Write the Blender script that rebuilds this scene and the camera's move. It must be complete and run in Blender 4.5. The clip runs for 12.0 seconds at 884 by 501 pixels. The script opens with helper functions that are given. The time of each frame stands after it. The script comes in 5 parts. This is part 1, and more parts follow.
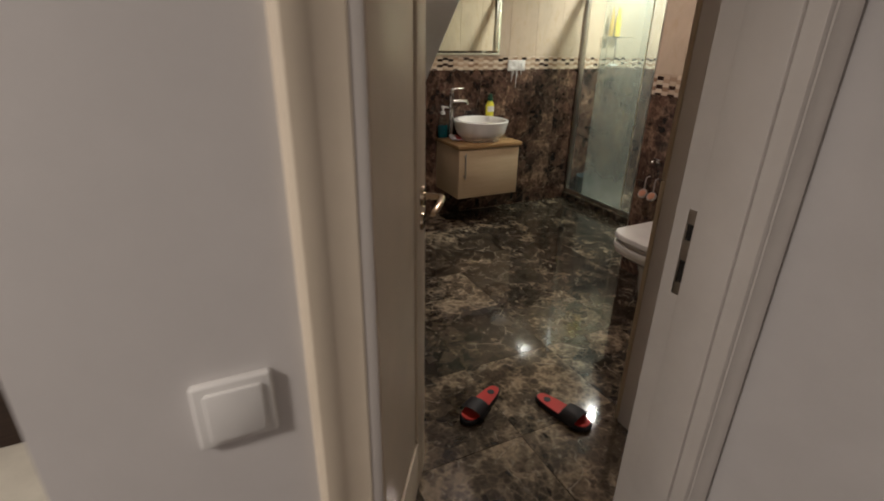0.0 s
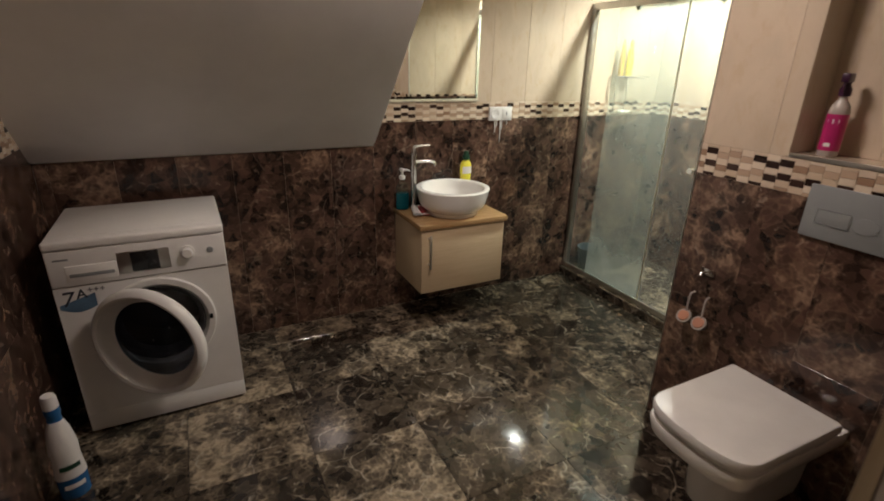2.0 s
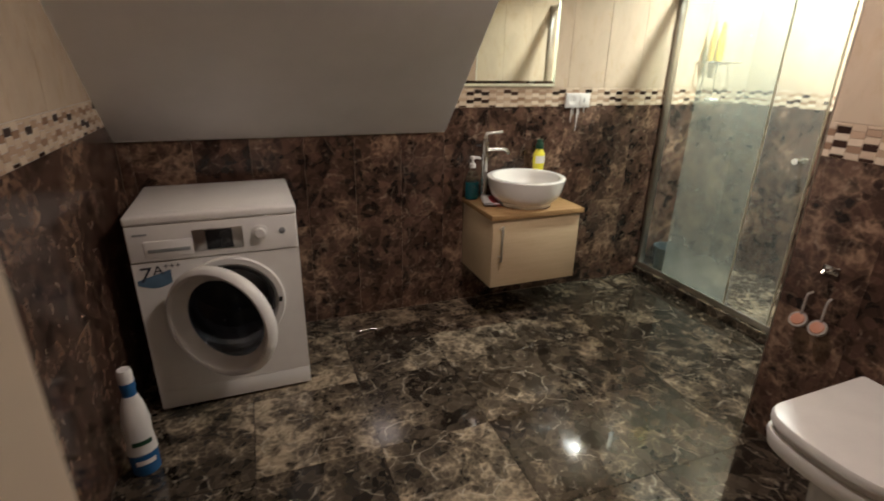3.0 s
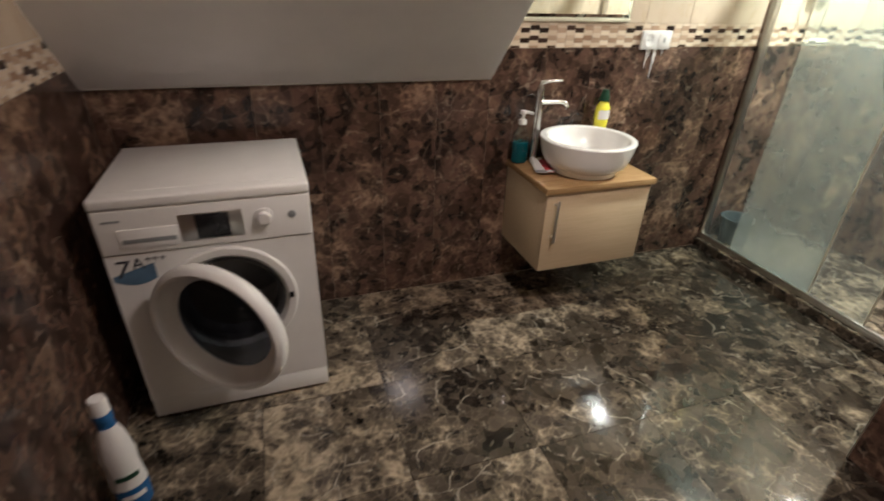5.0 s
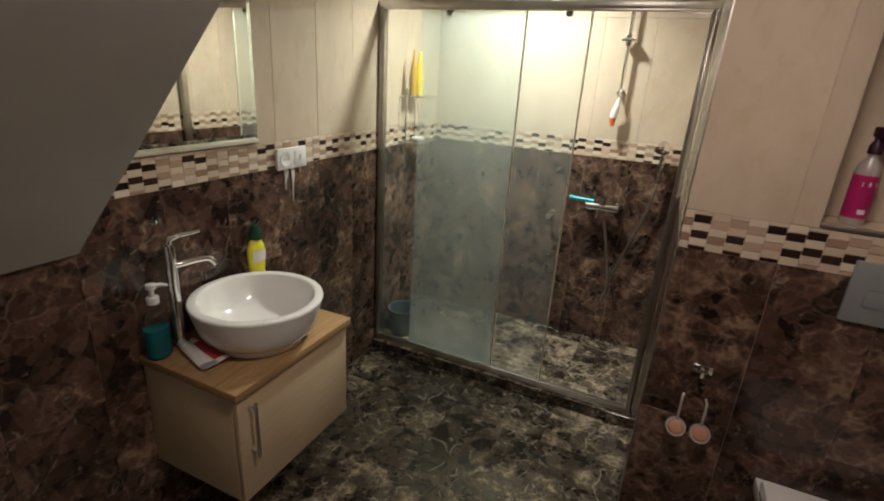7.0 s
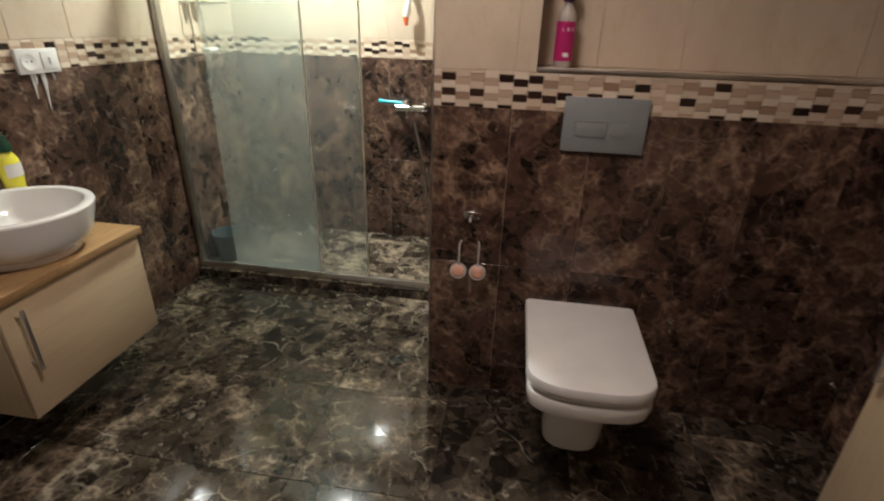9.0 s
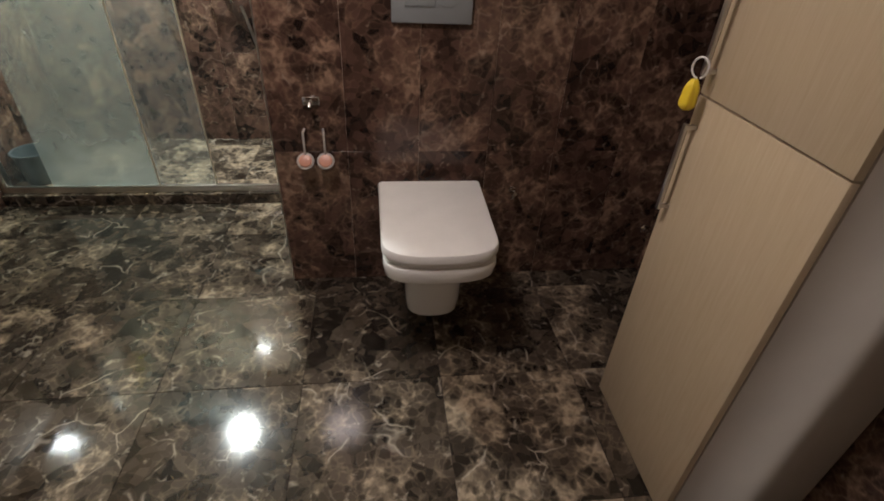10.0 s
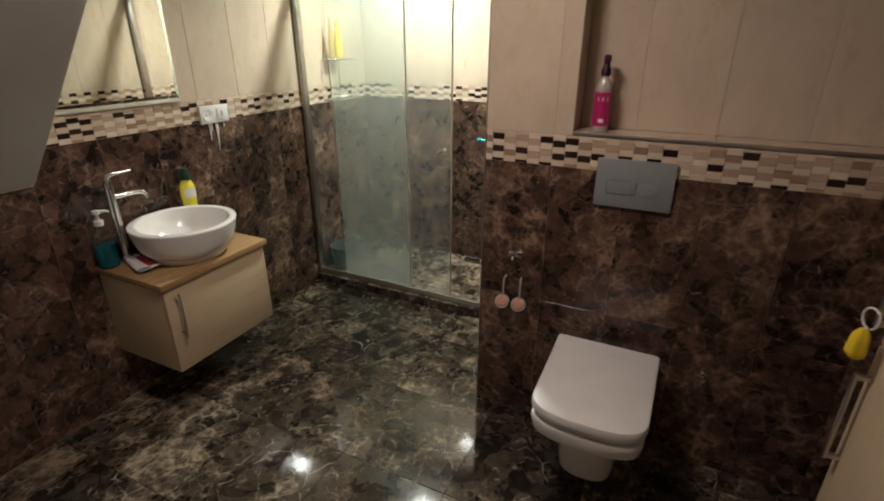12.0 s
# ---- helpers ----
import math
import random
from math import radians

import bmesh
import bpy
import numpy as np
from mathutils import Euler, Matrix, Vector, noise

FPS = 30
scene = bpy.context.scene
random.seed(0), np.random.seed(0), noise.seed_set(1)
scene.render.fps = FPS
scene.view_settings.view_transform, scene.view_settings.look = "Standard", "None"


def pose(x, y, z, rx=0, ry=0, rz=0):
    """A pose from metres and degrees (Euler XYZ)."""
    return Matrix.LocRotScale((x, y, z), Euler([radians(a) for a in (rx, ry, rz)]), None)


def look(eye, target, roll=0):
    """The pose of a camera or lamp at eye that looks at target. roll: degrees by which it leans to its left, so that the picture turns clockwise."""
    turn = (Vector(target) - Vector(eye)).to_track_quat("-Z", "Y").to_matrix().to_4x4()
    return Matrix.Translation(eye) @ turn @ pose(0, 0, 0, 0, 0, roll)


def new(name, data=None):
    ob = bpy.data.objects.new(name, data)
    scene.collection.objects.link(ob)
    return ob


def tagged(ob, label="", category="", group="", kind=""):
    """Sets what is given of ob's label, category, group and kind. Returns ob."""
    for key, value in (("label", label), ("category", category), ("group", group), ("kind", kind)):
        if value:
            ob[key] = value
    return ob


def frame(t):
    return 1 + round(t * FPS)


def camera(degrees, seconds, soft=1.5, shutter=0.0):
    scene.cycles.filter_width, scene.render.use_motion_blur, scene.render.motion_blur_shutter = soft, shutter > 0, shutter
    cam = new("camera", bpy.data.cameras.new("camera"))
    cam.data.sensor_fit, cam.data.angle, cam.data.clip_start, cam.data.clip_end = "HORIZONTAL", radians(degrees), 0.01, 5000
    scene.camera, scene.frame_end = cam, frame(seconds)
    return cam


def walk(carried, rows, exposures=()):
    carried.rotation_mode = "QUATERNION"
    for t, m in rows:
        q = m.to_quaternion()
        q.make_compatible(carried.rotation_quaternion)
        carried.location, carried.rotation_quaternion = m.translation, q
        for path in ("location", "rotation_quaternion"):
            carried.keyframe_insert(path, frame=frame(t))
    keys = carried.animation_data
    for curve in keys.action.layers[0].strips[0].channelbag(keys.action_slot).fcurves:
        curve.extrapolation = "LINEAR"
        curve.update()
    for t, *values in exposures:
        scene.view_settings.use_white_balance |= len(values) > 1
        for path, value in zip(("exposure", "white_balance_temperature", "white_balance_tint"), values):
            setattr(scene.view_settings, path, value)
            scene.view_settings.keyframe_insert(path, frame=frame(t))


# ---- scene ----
cam = camera(83.7, 12.0, soft=1.8, shutter=0.25)
PATH = [
    (0, (0.183, 0.104, 1.387), (0.99, 1.751, 0.59), 1.1),
    (0.5, (0.455, 0.269, 1.472), (1.267, 1.851, 0.558), 0.9),
    (1, (0.678, 0.46, 1.512), (1.476, 2.052, 0.602), 0.8),
    (1.5, (0.751, 0.741, 1.514), (1.552, 2.382, 0.698), 0.8),
    (2, (0.84, 1.007, 1.478), (1.682, 2.673, 0.76), 1.4),
    (2.5, (0.857, 1.134, 1.42), (1.659, 2.836, 0.743), 1.3),
    (3, (0.775, 1.137, 1.372), (1.439, 2.885, 0.661), 1.0),
    (3.2, (0.755, 1.133, 1.369), (1.336, 2.887, 0.604), 0.8),
    (4.8, (0.789, 1.495, 1.419), (1.257, 3.178, 0.447), 1.5),
    (5, (0.825, 1.614, 1.402), (1.402, 3.268, 0.437), 2.0),
    (5.5, (0.969, 1.948, 1.486), (1.972, 3.413, 0.566), 3.8),
    (6, (1.01, 2.15, 1.477), (2.298, 3.444, 0.661), 4.1),
    (6.5, (1.026, 2.285, 1.523), (2.576, 3.308, 0.78), 4.1),
    (6.7, (1.041, 2.316, 1.535), (2.671, 3.226, 0.819), 4.0),
    (8.3, (1.0, 2.214, 1.392), (2.854, 2.639, 0.775), 1.9),
    (8.5, (0.994, 2.153, 1.367), (2.84, 2.55, 0.706), 1.8),
    (9, (0.957, 1.972, 1.34), (2.754, 2.238, 0.503), 1.7),
    (9.5, (0.933, 1.839, 1.302), (2.658, 1.854, 0.291), 2.6),
    (10, (0.906, 1.884, 1.285), (2.529, 1.649, 0.14), 3.2),
    (10.5, (0.878, 2.016, 1.387), (2.427, 1.849, 0.133), 1.5),
    (11, (0.812, 2.048, 1.485), (2.378, 2.35, 0.277), -1.3),
    (11.5, (0.809, 1.86, 1.565), (2.418, 2.552, 0.599), -0.6),
    (12, (0.824, 1.6, 1.511), (2.483, 2.398, 0.728), 0.1),
]
EXPOSURES = [(0.0, 0.0, 6500, 10), (0.5, 0.25, 6600, 10), (1.0, 0.33, 6600, 10), (1.5, 0.58, 6600, 10), (2.0, 0.38, 6450, 10), (3.0, 0.58, 6450, 10), (5.0, 0.93, 6200, 10), (5.5, 0.6, 6600, 10), (6.0, 0.08, 6450, 10), (6.5, -0.2, 6400, 10), (8.5, -0.04, 6350, 10), (9.5, 0.66, 6150, 10), (10.5, 0.68, 5900, 10), (11.0, 0.66, 5750, 10), (11.5, 0.53, 6050, 10), (12.0, 0.08, 6350, 10)]
walk(cam, [(t, look(eye, target, roll)) for t, eye, target, roll in PATH], EXPOSURES)

# ---------- light, exposure ----------
world = bpy.data.worlds.new("world")
scene.world = world
world.use_nodes = True
world.node_tree.nodes["Background"].inputs[0].default_value = (0.010, 0.009, 0.008, 1)
world.node_tree.nodes["Background"].inputs[1].default_value = 1.0


def lamp(name, loc, watts, colour, size, spread=180):
    data = bpy.data.lights.new(name, "AREA")
    data.shape, data.size, data.energy, data.color = "DISK", size, watts, colour
    data.spread = radians(spread)
    ob = new(name, data)
    ob.matrix_world = look(loc, (loc[0], loc[1] + 0.001, loc[2] - 1))
    return ob


LAMP = (3.44, 3.03, 2.2)
ROOM_LAMP = (1.70, 2.24, 2.2)
lamp("shower_ceiling_light", (LAMP[0], LAMP[1], 2.224), 24.8, (0.97, 1.0, 0.91), 0.11, 142)
lamp("room_ceiling_light", (ROOM_LAMP[0], ROOM_LAMP[1], 2.176), 7.6, (1.0, 0.80, 0.79), 0.30)
lamp("hall_ceiling_light", (-1.25, -0.12, 2.33), 37.0, (1.0, 0.895, 0.81), 0.25)


# ---------- material helpers ----------
class Nodes:
    """A short way to wire a procedural material."""

    def __init__(self, name):
        self.mat = bpy.data.materials.new(name)
        self.mat.use_nodes = True
        self.tree = self.mat.node_tree
        self.bsdf = self.tree.nodes["Principled BSDF"]
        self.out = self.tree.nodes["Material Output"]

    def link(self, a, b):
        self.tree.links.new(a, b)

    def put(self, socket, value):
        if isinstance(value, bpy.types.NodeSocket):
            self.link(value, socket)
        else:
            socket.default_value = value

    def coords(self, random_offset=0.0):
        c = self.tree.nodes.new("ShaderNodeTexCoord").outputs["Object"]
        if not random_offset:
            return c
        info = self.tree.nodes.new("ShaderNodeObjectInfo")
        m = self.tree.nodes.new("ShaderNodeVectorMath")
        m.operation = "MULTIPLY_ADD"
        comb = self.tree.nodes.new("ShaderNodeCombineXYZ")
        for i, f in enumerate((1.0, 1.7, 2.3)):
            k = self.math("MULTIPLY", info.outputs["Random"], random_offset * f)
            self.link(k, comb.inputs[i])
        self.link(c, m.inputs[0])
        m.inputs[1].default_value = (1, 1, 1)
        self.link(comb.outputs[0], m.inputs[2])
        return m.outputs[0]

    def noise(self, vec, scale, detail=4.0, rough=0.55, distort=0.0):
        n = self.tree.nodes.new("ShaderNodeTexNoise")
        self.link(vec, n.inputs["Vector"])
        n.inputs["Scale"].default_value, n.inputs["Detail"].default_value = scale, detail
        n.inputs["Roughness"].default_value, n.inputs["Distortion"].default_value = rough, distort
        return n

    def voronoi(self, vec, scale, feature="F1"):
        n = self.tree.nodes.new("ShaderNodeTexVoronoi")
        n.feature = feature
        self.link(vec, n.inputs["Vector"])
        n.inputs["Scale"].default_value = scale
        return n

    def math(self, op, a, b=0.0, clamp=False):
        n = self.tree.nodes.new("ShaderNodeMath")
        n.operation, n.use_clamp = op, clamp
        self.put(n.inputs[0], a)
        self.put(n.inputs[1], b)
        return n.outputs[0]

    def warp(self, vec, by, amount):
        n = self.tree.nodes.new("ShaderNodeVectorMath")
        n.operation = "MULTIPLY_ADD"
        self.link(by, n.inputs[0])
        n.inputs[1].default_value = (amount,) * 3
        self.link(vec, n.inputs[2])
        return n.outputs[0]

    def stretch(self, vec, s):
        n = self.tree.nodes.new("ShaderNodeVectorMath")
        n.operation = "MULTIPLY"
        self.link(vec, n.inputs[0])
        n.inputs[1].default_value = s
        return n.outputs[0]

    def ramp(self, fac, stops, interpolation="LINEAR"):
        n = self.tree.nodes.new("ShaderNodeValToRGB")
        n.color_ramp.interpolation = interpolation
        self.link(fac, n.inputs[0])
        els = n.color_ramp.elements
        while len(els) < len(stops):
            els.new(0.5)
        for e, (p, c) in zip(els, stops):
            e.position, e.color = p, (*c, 1) if len(c) == 3 else c
        return n.outputs[0]

    def mix(self, fac, a, b):
        n = self.tree.nodes.new("ShaderNodeMix")
        n.data_type = "RGBA"
        self.put(n.inputs[0], fac)
        for s, v in ((n.inputs[6], a), (n.inputs[7], b)):
            self.put(s, (*v, 1) if isinstance(v, tuple) and len(v) == 3 else v)
        return n.outputs[2]

    def bump(self, height, strength, dist=0.002):
        n = self.tree.nodes.new("ShaderNodeBump")
        n.inputs["Strength"].default_value, n.inputs["Distance"].default_value = strength, dist
        self.link(height, n.inputs["Height"])
        self.link(n.outputs[0], self.bsdf.inputs["Normal"])

    def set(self, colour=None, rough=None, metal=None, **more):
        for key, v in (("Base Color", colour), ("Roughness", rough), ("Metallic", metal), *more.items()):
            if v is not None:
                v = (*v, 1) if isinstance(v, tuple) and len(v) == 3 else v
                self.put(self.bsdf.inputs[key.replace("_", " ")], v)
        return self.mat


def marble(name, dark, mid, tan, vein, rough, coat=0.0, lean=0.0, differ=0.15, hair=0.5):
    """Dark brown emperador: broken dark stones in a paler matrix that swells and thins, with short bright veins."""
    s = Nodes(name)
    v = s.coords(60.0)
    tile = s.tree.nodes.new("ShaderNodeObjectInfo").outputs["Random"]
    w1 = s.noise(v, 5.0, 3, 0.55).outputs["Color"]
    w2 = s.noise(v, 24.0, 3, 0.6).outputs["Color"]
    vv = s.warp(s.warp(v, w1, 0.055), w2, 0.016)
    cloud = s.noise(s.warp(v, w2, 0.05), 3.8, 4, 0.6, 0.25).outputs["Fac"]
    blot = s.noise(vv, 11.0, 4, 0.62, 0.2).outputs["Fac"]
    stone1, stone2 = s.voronoi(vv, 15.0), s.voronoi(vv, 36.0)
    g1 = s.voronoi(vv, 15.0, "DISTANCE_TO_EDGE").outputs["Distance"]
    g2 = s.voronoi(vv, 36.0, "DISTANCE_TO_EDGE").outputs["Distance"]
    # how much matrix shows between the stones: by drifts within a tile and from tile to tile
    zone = s.math("ADD", s.math("MULTIPLY", cloud, 0.62), s.math("MULTIPLY", blot, 0.38))
    zone = s.math("ADD", zone, s.math("MULTIPLY_ADD", tile, differ))
    s.tree.nodes[-2].inputs[2].default_value = lean - differ / 2
    width = s.ramp(zone, [(0.38, (0.004,) * 3), (0.47, (0.050,) * 3), (0.54, (0.17,) * 3), (0.64, (0.36,) * 3)])
    n1 = s.math("MULTIPLY", s.math("SUBTRACT", width, g1), 5.0, clamp=True)
    n2 = s.math("MULTIPLY", s.math("SUBTRACT", s.math("MULTIPLY", width, 1.15), g2), 3.6, clamp=True)
    net = s.math("MULTIPLY", n1, s.math("MULTIPLY_ADD", n2, 0.62))
    s.tree.nodes[-2].inputs[2].default_value = 0.38
    net = s.math("MAXIMUM", net, s.math("MULTIPLY", n2, 0.42))
    # stones differ in depth of brown
    tone = s.math("ADD", s.math("MULTIPLY", stone1.outputs["Color"], 0.55), s.math("MULTIPLY", stone2.outputs["Color"], 0.45))
    tone = s.math("ADD", s.math("MULTIPLY", tone, 0.55), s.math("MULTIPLY", zone, 0.45))
    body = s.mix(s.ramp(tone, [(0.36, (0, 0, 0)), (0.66, (1, 1, 1))]), dark, mid)
    grit = s.noise(v, 42.0, 4, 0.62).outputs["Fac"]
    pale = s.mix(s.ramp(s.math("ADD", s.math("MULTIPLY", grit, 0.5), s.math("MULTIPLY", blot, 0.5)), [(0.40, (0, 0, 0)), (0.60, (1, 1, 1))]), tuple(0.42 * c for c in tan), tan)
    col = s.mix(net, body, pale)
    # hair veins and short bright flecks
    e3 = s.voronoi(s.warp(v, w1, 0.16), 4.2, "DISTANCE_TO_EDGE").outputs["Distance"]
    thin = s.ramp(e3, [(0.0, (1, 1, 1)), (0.008, (0.5,) * 3), (0.020, (0, 0, 0))])
    gap = s.ramp(s.noise(v, 7.0, 3, 0.6).outputs["Fac"], [(0.50, (0, 0, 0)), (0.60, (hair,) * 3)])
    col = s.mix(s.math("MULTIPLY", thin, gap), col, vein)
    e4 = s.voronoi(s.warp(vv, w2, 0.02), 13.0, "DISTANCE_TO_EDGE").outputs["Distance"]
    fleck = s.math("MULTIPLY", s.ramp(e4, [(0.0, (1, 1, 1)), (0.030, (0.6,) * 3), (0.070, (0, 0, 0))]), s.ramp(s.noise(v, 19.0, 3, 0.6).outputs["Fac"], [(0.56, (0, 0, 0)), (0.66, (0.45,) * 3)]))
    col = s.mix(fleck, col, vein)
    smear = s.noise(v, 9.0, 4).outputs["Fac"]
    r = s.math("MULTIPLY_ADD", smear, 0.08)
    s.tree.nodes[-1].inputs[2].default_value = rough - 0.04
    s.set(col, r, 0.0, Specular_IOR_Level=0.5)
    if coat:
        s.set(Coat_Weight=coat, Coat_Roughness=0.025)
    s.bump(s.noise(v, 30.0, 2).outputs["Fac"], 0.04, 0.001)
    return s.mat


def plain(name, colour, rough=0.5, metal=0.0, vary=0.12, scale=12.0, bump=0.0, fine=180.0, **more):
    """A plain finish with slight stains and a fine relief."""
    s = Nodes(name)
    v = s.coords()
    n = s.noise(v, scale, 5, 0.6).outputs["Fac"]
    n2 = s.noise(v, fine, 2, 0.5).outputs["Fac"]
    lo = tuple(c * (1 - vary) for c in colour)
    hi = tuple(min(1, c * (1 + vary)) for c in colour)
    col = s.mix(s.ramp(n, [(0.3, (0, 0, 0)), (0.7, (1, 1, 1))]), lo, hi)
    r = s.math("MULTIPLY_ADD", n, 0.12)
    s.tree.nodes[-1].inputs[2].default_value = max(0.02, rough - 0.06)
    s.set(col, r, metal, **more)
    if bump:
        s.bump(n2, bump, 0.001)
    return s.mat


def wood(name, light, dark, rough, grain=(2.0, 30.0, 30.0)):
    s = Nodes(name)
    v = s.coords()
    st = s.stretch(v, grain)
    g = s.noise(st, 3.0, 5, 0.6, 0.5).outputs["Fac"]
    g2 = s.noise(st, 11.0, 3, 0.6).outputs["Fac"]
    f = s.math("MULTIPLY_ADD", g2, 0.35)
    s.link(s.math("MULTIPLY", g, 0.65), s.tree.nodes[-2].inputs[2])
    col = s.mix(s.ramp(f, [(0.34, (0, 0, 0)), (0.64, (1, 1, 1))]), light, dark)
    s.set(col, rough, 0.0)
    s.bump(g2, 0.06, 0.001)
    return s.mat


def travertine(name, colour, rough):
    """Cream glazed tile with faint cloudy veins."""
    s = Nodes(name)
    v = s.coords(40.0)
    w = s.noise(v, 3.0, 4)
    vv = s.warp(s.stretch(v, (1.0, 1.0, 0.45)), w.outputs["Color"], 0.12)
    a = s.noise(vv, 5.0, 6, 0.6, 0.8).outputs["Fac"]
    b = s.noise(vv, 24.0, 4, 0.6).outputs["Fac"]
    col = s.mix(s.ramp(a, [(0.35, (0, 0, 0)), (0.65, (1, 1, 1))]), tuple(c * 0.86 for c in colour), colour)
    col = s.mix(s.ramp(b, [(0.52, (0, 0, 0)), (0.75, (0.55,) * 3)]), col, tuple(c * f for c, f in zip(colour, (0.80, 0.72, 0.60))))
    s.set(col, rough, 0.0)
    s.bump(s.noise(v, 40.0, 2).outputs["Fac"], 0.04, 0.001)
    return s.mat


def mosaic_glaze(name, low, high):
    """Glazed mosaic: each piece between two tones."""
    s = Nodes(name)
    info = s.tree.nodes.new("ShaderNodeObjectInfo")
    v = s.coords(30.0)
    n = s.noise(v, 60.0, 4, 0.6).outputs["Fac"]
    col = s.mix(info.outputs["Random"], low, high)
    col = s.mix(s.math("MULTIPLY", n, 0.14), col, tuple(0.5 * c for c in low))
    s.set(col, 0.18, 0.0)
    s.bump(n, 0.10, 0.001)
    return s.mat


def clear_glass(name, tint, haze, haze_colour, mist=None):
    """Glass with a gloss by Fresnel and a film of lime; mist: a damp film from that y on, thickest near the bottom."""
    s = Nodes(name)
    nt = s.tree
    nt.nodes.remove(s.bsdf)
    tr = nt.nodes.new("ShaderNodeBsdfTransparent")
    tr.inputs[0].default_value = (*tint, 1)
    gl = nt.nodes.new("ShaderNodeBsdfGlossy")
    gl.inputs["Roughness"].default_value = 0.03
    df = nt.nodes.new("ShaderNodeBsdfDiffuse")
    df.inputs[0].default_value = (*haze_colour, 1)
    tl = nt.nodes.new("ShaderNodeBsdfTranslucent")
    tl.inputs[0].default_value = (*haze_colour, 1)
    film = nt.nodes.new("ShaderNodeMixShader")
    film.inputs[0].default_value = 0.75
    s.link(df.outputs[0], film.inputs[1])
    s.link(tl.outputs[0], film.inputs[2])
    v = s.coords()
    n = s.noise(s.stretch(v, (1, 1, 0.6)), 3.5, 3, 0.5).outputs["Fac"]
    amt = s.math("MULTIPLY", s.math("MULTIPLY_ADD", n, 0.9), haze)
    nt.nodes[-2].inputs[2].default_value = 0.55
    if mist:
        xyz = nt.nodes.new("ShaderNodeSeparateXYZ")
        s.link(v, xyz.inputs[0])
        from_y = s.math("MULTIPLY", s.math("SUBTRACT", xyz.outputs[1], mist), 25.0, clamp=True)
        low = s.ramp(xyz.outputs[2], [(0.06, (1, 1, 1)), (0.45, (0.42,) * 3), (1.0, (0.16,) * 3)])
        cloud = s.ramp(s.noise(v, 5.0, 4, 0.6).outputs["Fac"], [(0.30, (0.55,) * 3), (0.70, (1, 1, 1))])
        film_in = s.math("MULTIPLY", s.math("MULTIPLY", from_y, low), s.math("MULTIPLY", cloud, 0.42))
        amt = s.math("ADD", amt, film_in, clamp=True)
    a = nt.nodes.new("ShaderNodeMixShader")
    s.link(amt, a.inputs[0])
    s.link(tr.outputs[0], a.inputs[1])
    s.link(film.outputs[0], a.inputs[2])
    lw = nt.nodes.new("ShaderNodeLayerWeight")
    gloss = s.math("MULTIPLY_ADD", s.math("POWER", lw.outputs["Facing"], 5.0), 0.25)
    nt.nodes[-1].inputs[2].default_value = 0.012
    b = nt.nodes.new("ShaderNodeMixShader")
    s.link(gloss, b.inputs[0])
    s.link(a.outputs[0], b.inputs[1])
    s.link(gl.outputs[0], b.inputs[2])
    s.link(b.outputs[0], s.out.inputs[0])
    return s.mat


M_FLOOR = marble("floor_marble", (0.011, 0.0086, 0.0066), (0.082, 0.064, 0.047), (0.37, 0.295, 0.208), (0.54, 0.475, 0.38), 0.09, 0.4, 0.004)
M_WALL = marble("wall_marble", (0.0175, 0.0100, 0.0078), (0.118, 0.066, 0.048), (0.32, 0.208, 0.142), (0.44, 0.34, 0.26), 0.20, 0.15, -0.008, 0.07, 0.22)
M_CREAM = travertine("cream_tile", (0.62, 0.515, 0.395), 0.11)
M_MOSAIC = mosaic_glaze("mosaic_cream", (0.58, 0.46, 0.34), (0.76, 0.66, 0.53))
M_MOSAIC_TAN = mosaic_glaze("mosaic_tan", (0.30, 0.19, 0.125), (0.60, 0.46, 0.34))
M_MOSAIC_DARK = mosaic_glaze("mosaic_dark", (0.020, 0.011, 0.009), (0.055, 0.030, 0.022))
M_GROUT_DARK = plain("dark_grout", (0.035, 0.024, 0.018), 0.85, vary=0.3, bump=0.3)
M_GROUT_LIGHT = plain("pale_grout", (0.50, 0.41, 0.32), 0.85, vary=0.2, bump=0.3)
M_CEIL = plain("ceiling_paint", (0.86, 0.84, 0.83), 0.75, vary=0.05, scale=3.0, bump=0.15)
M_HALLWALL = plain("hall_paint", (0.62, 0.60, 0.59), 0.75, vary=0.05, scale=4.0, bump=0.25, fine=120.0)
M_DOOR = plain("door_paint", (0.74, 0.65, 0.52), 0.38, vary=0.06, scale=5.0, bump=0.05)
M_JAMB = plain("jamb_paint", (0.62, 0.585, 0.55), 0.42, vary=0.06, scale=5.0, bump=0.05)
M_WHITE = plain("white_enamel", (0.78, 0.77, 0.75), 0.30, vary=0.03)
M_CERAMIC = plain("white_ceramic", (0.82, 0.81, 0.78), 0.10, vary=0.02, Coat_Weight=0.5)
M_PLASTIC = plain("white_plastic", (0.72, 0.71, 0.69), 0.35, vary=0.04)
M_CHROME = plain("chrome", (0.78, 0.77, 0.75), 0.12, 1.0, vary=0.06)
M_STEEL = plain("brushed_steel", (0.55, 0.54, 0.52), 0.30, 1.0, vary=0.10)
M_ALU = plain("satin_aluminium", (0.62, 0.60, 0.56), 0.32, 1.0, vary=0.12)
M_PROFILE = plain("dark_profile_metal", (0.42, 0.40, 0.37), 0.30, 1.0, vary=0.15)
M_BRASS = plain("worn_nickel", (0.66, 0.56, 0.42), 0.22, 1.0, vary=0.15)
M_BLACK = plain("black_plastic", (0.012, 0.012, 0.013), 0.25, vary=0.3)
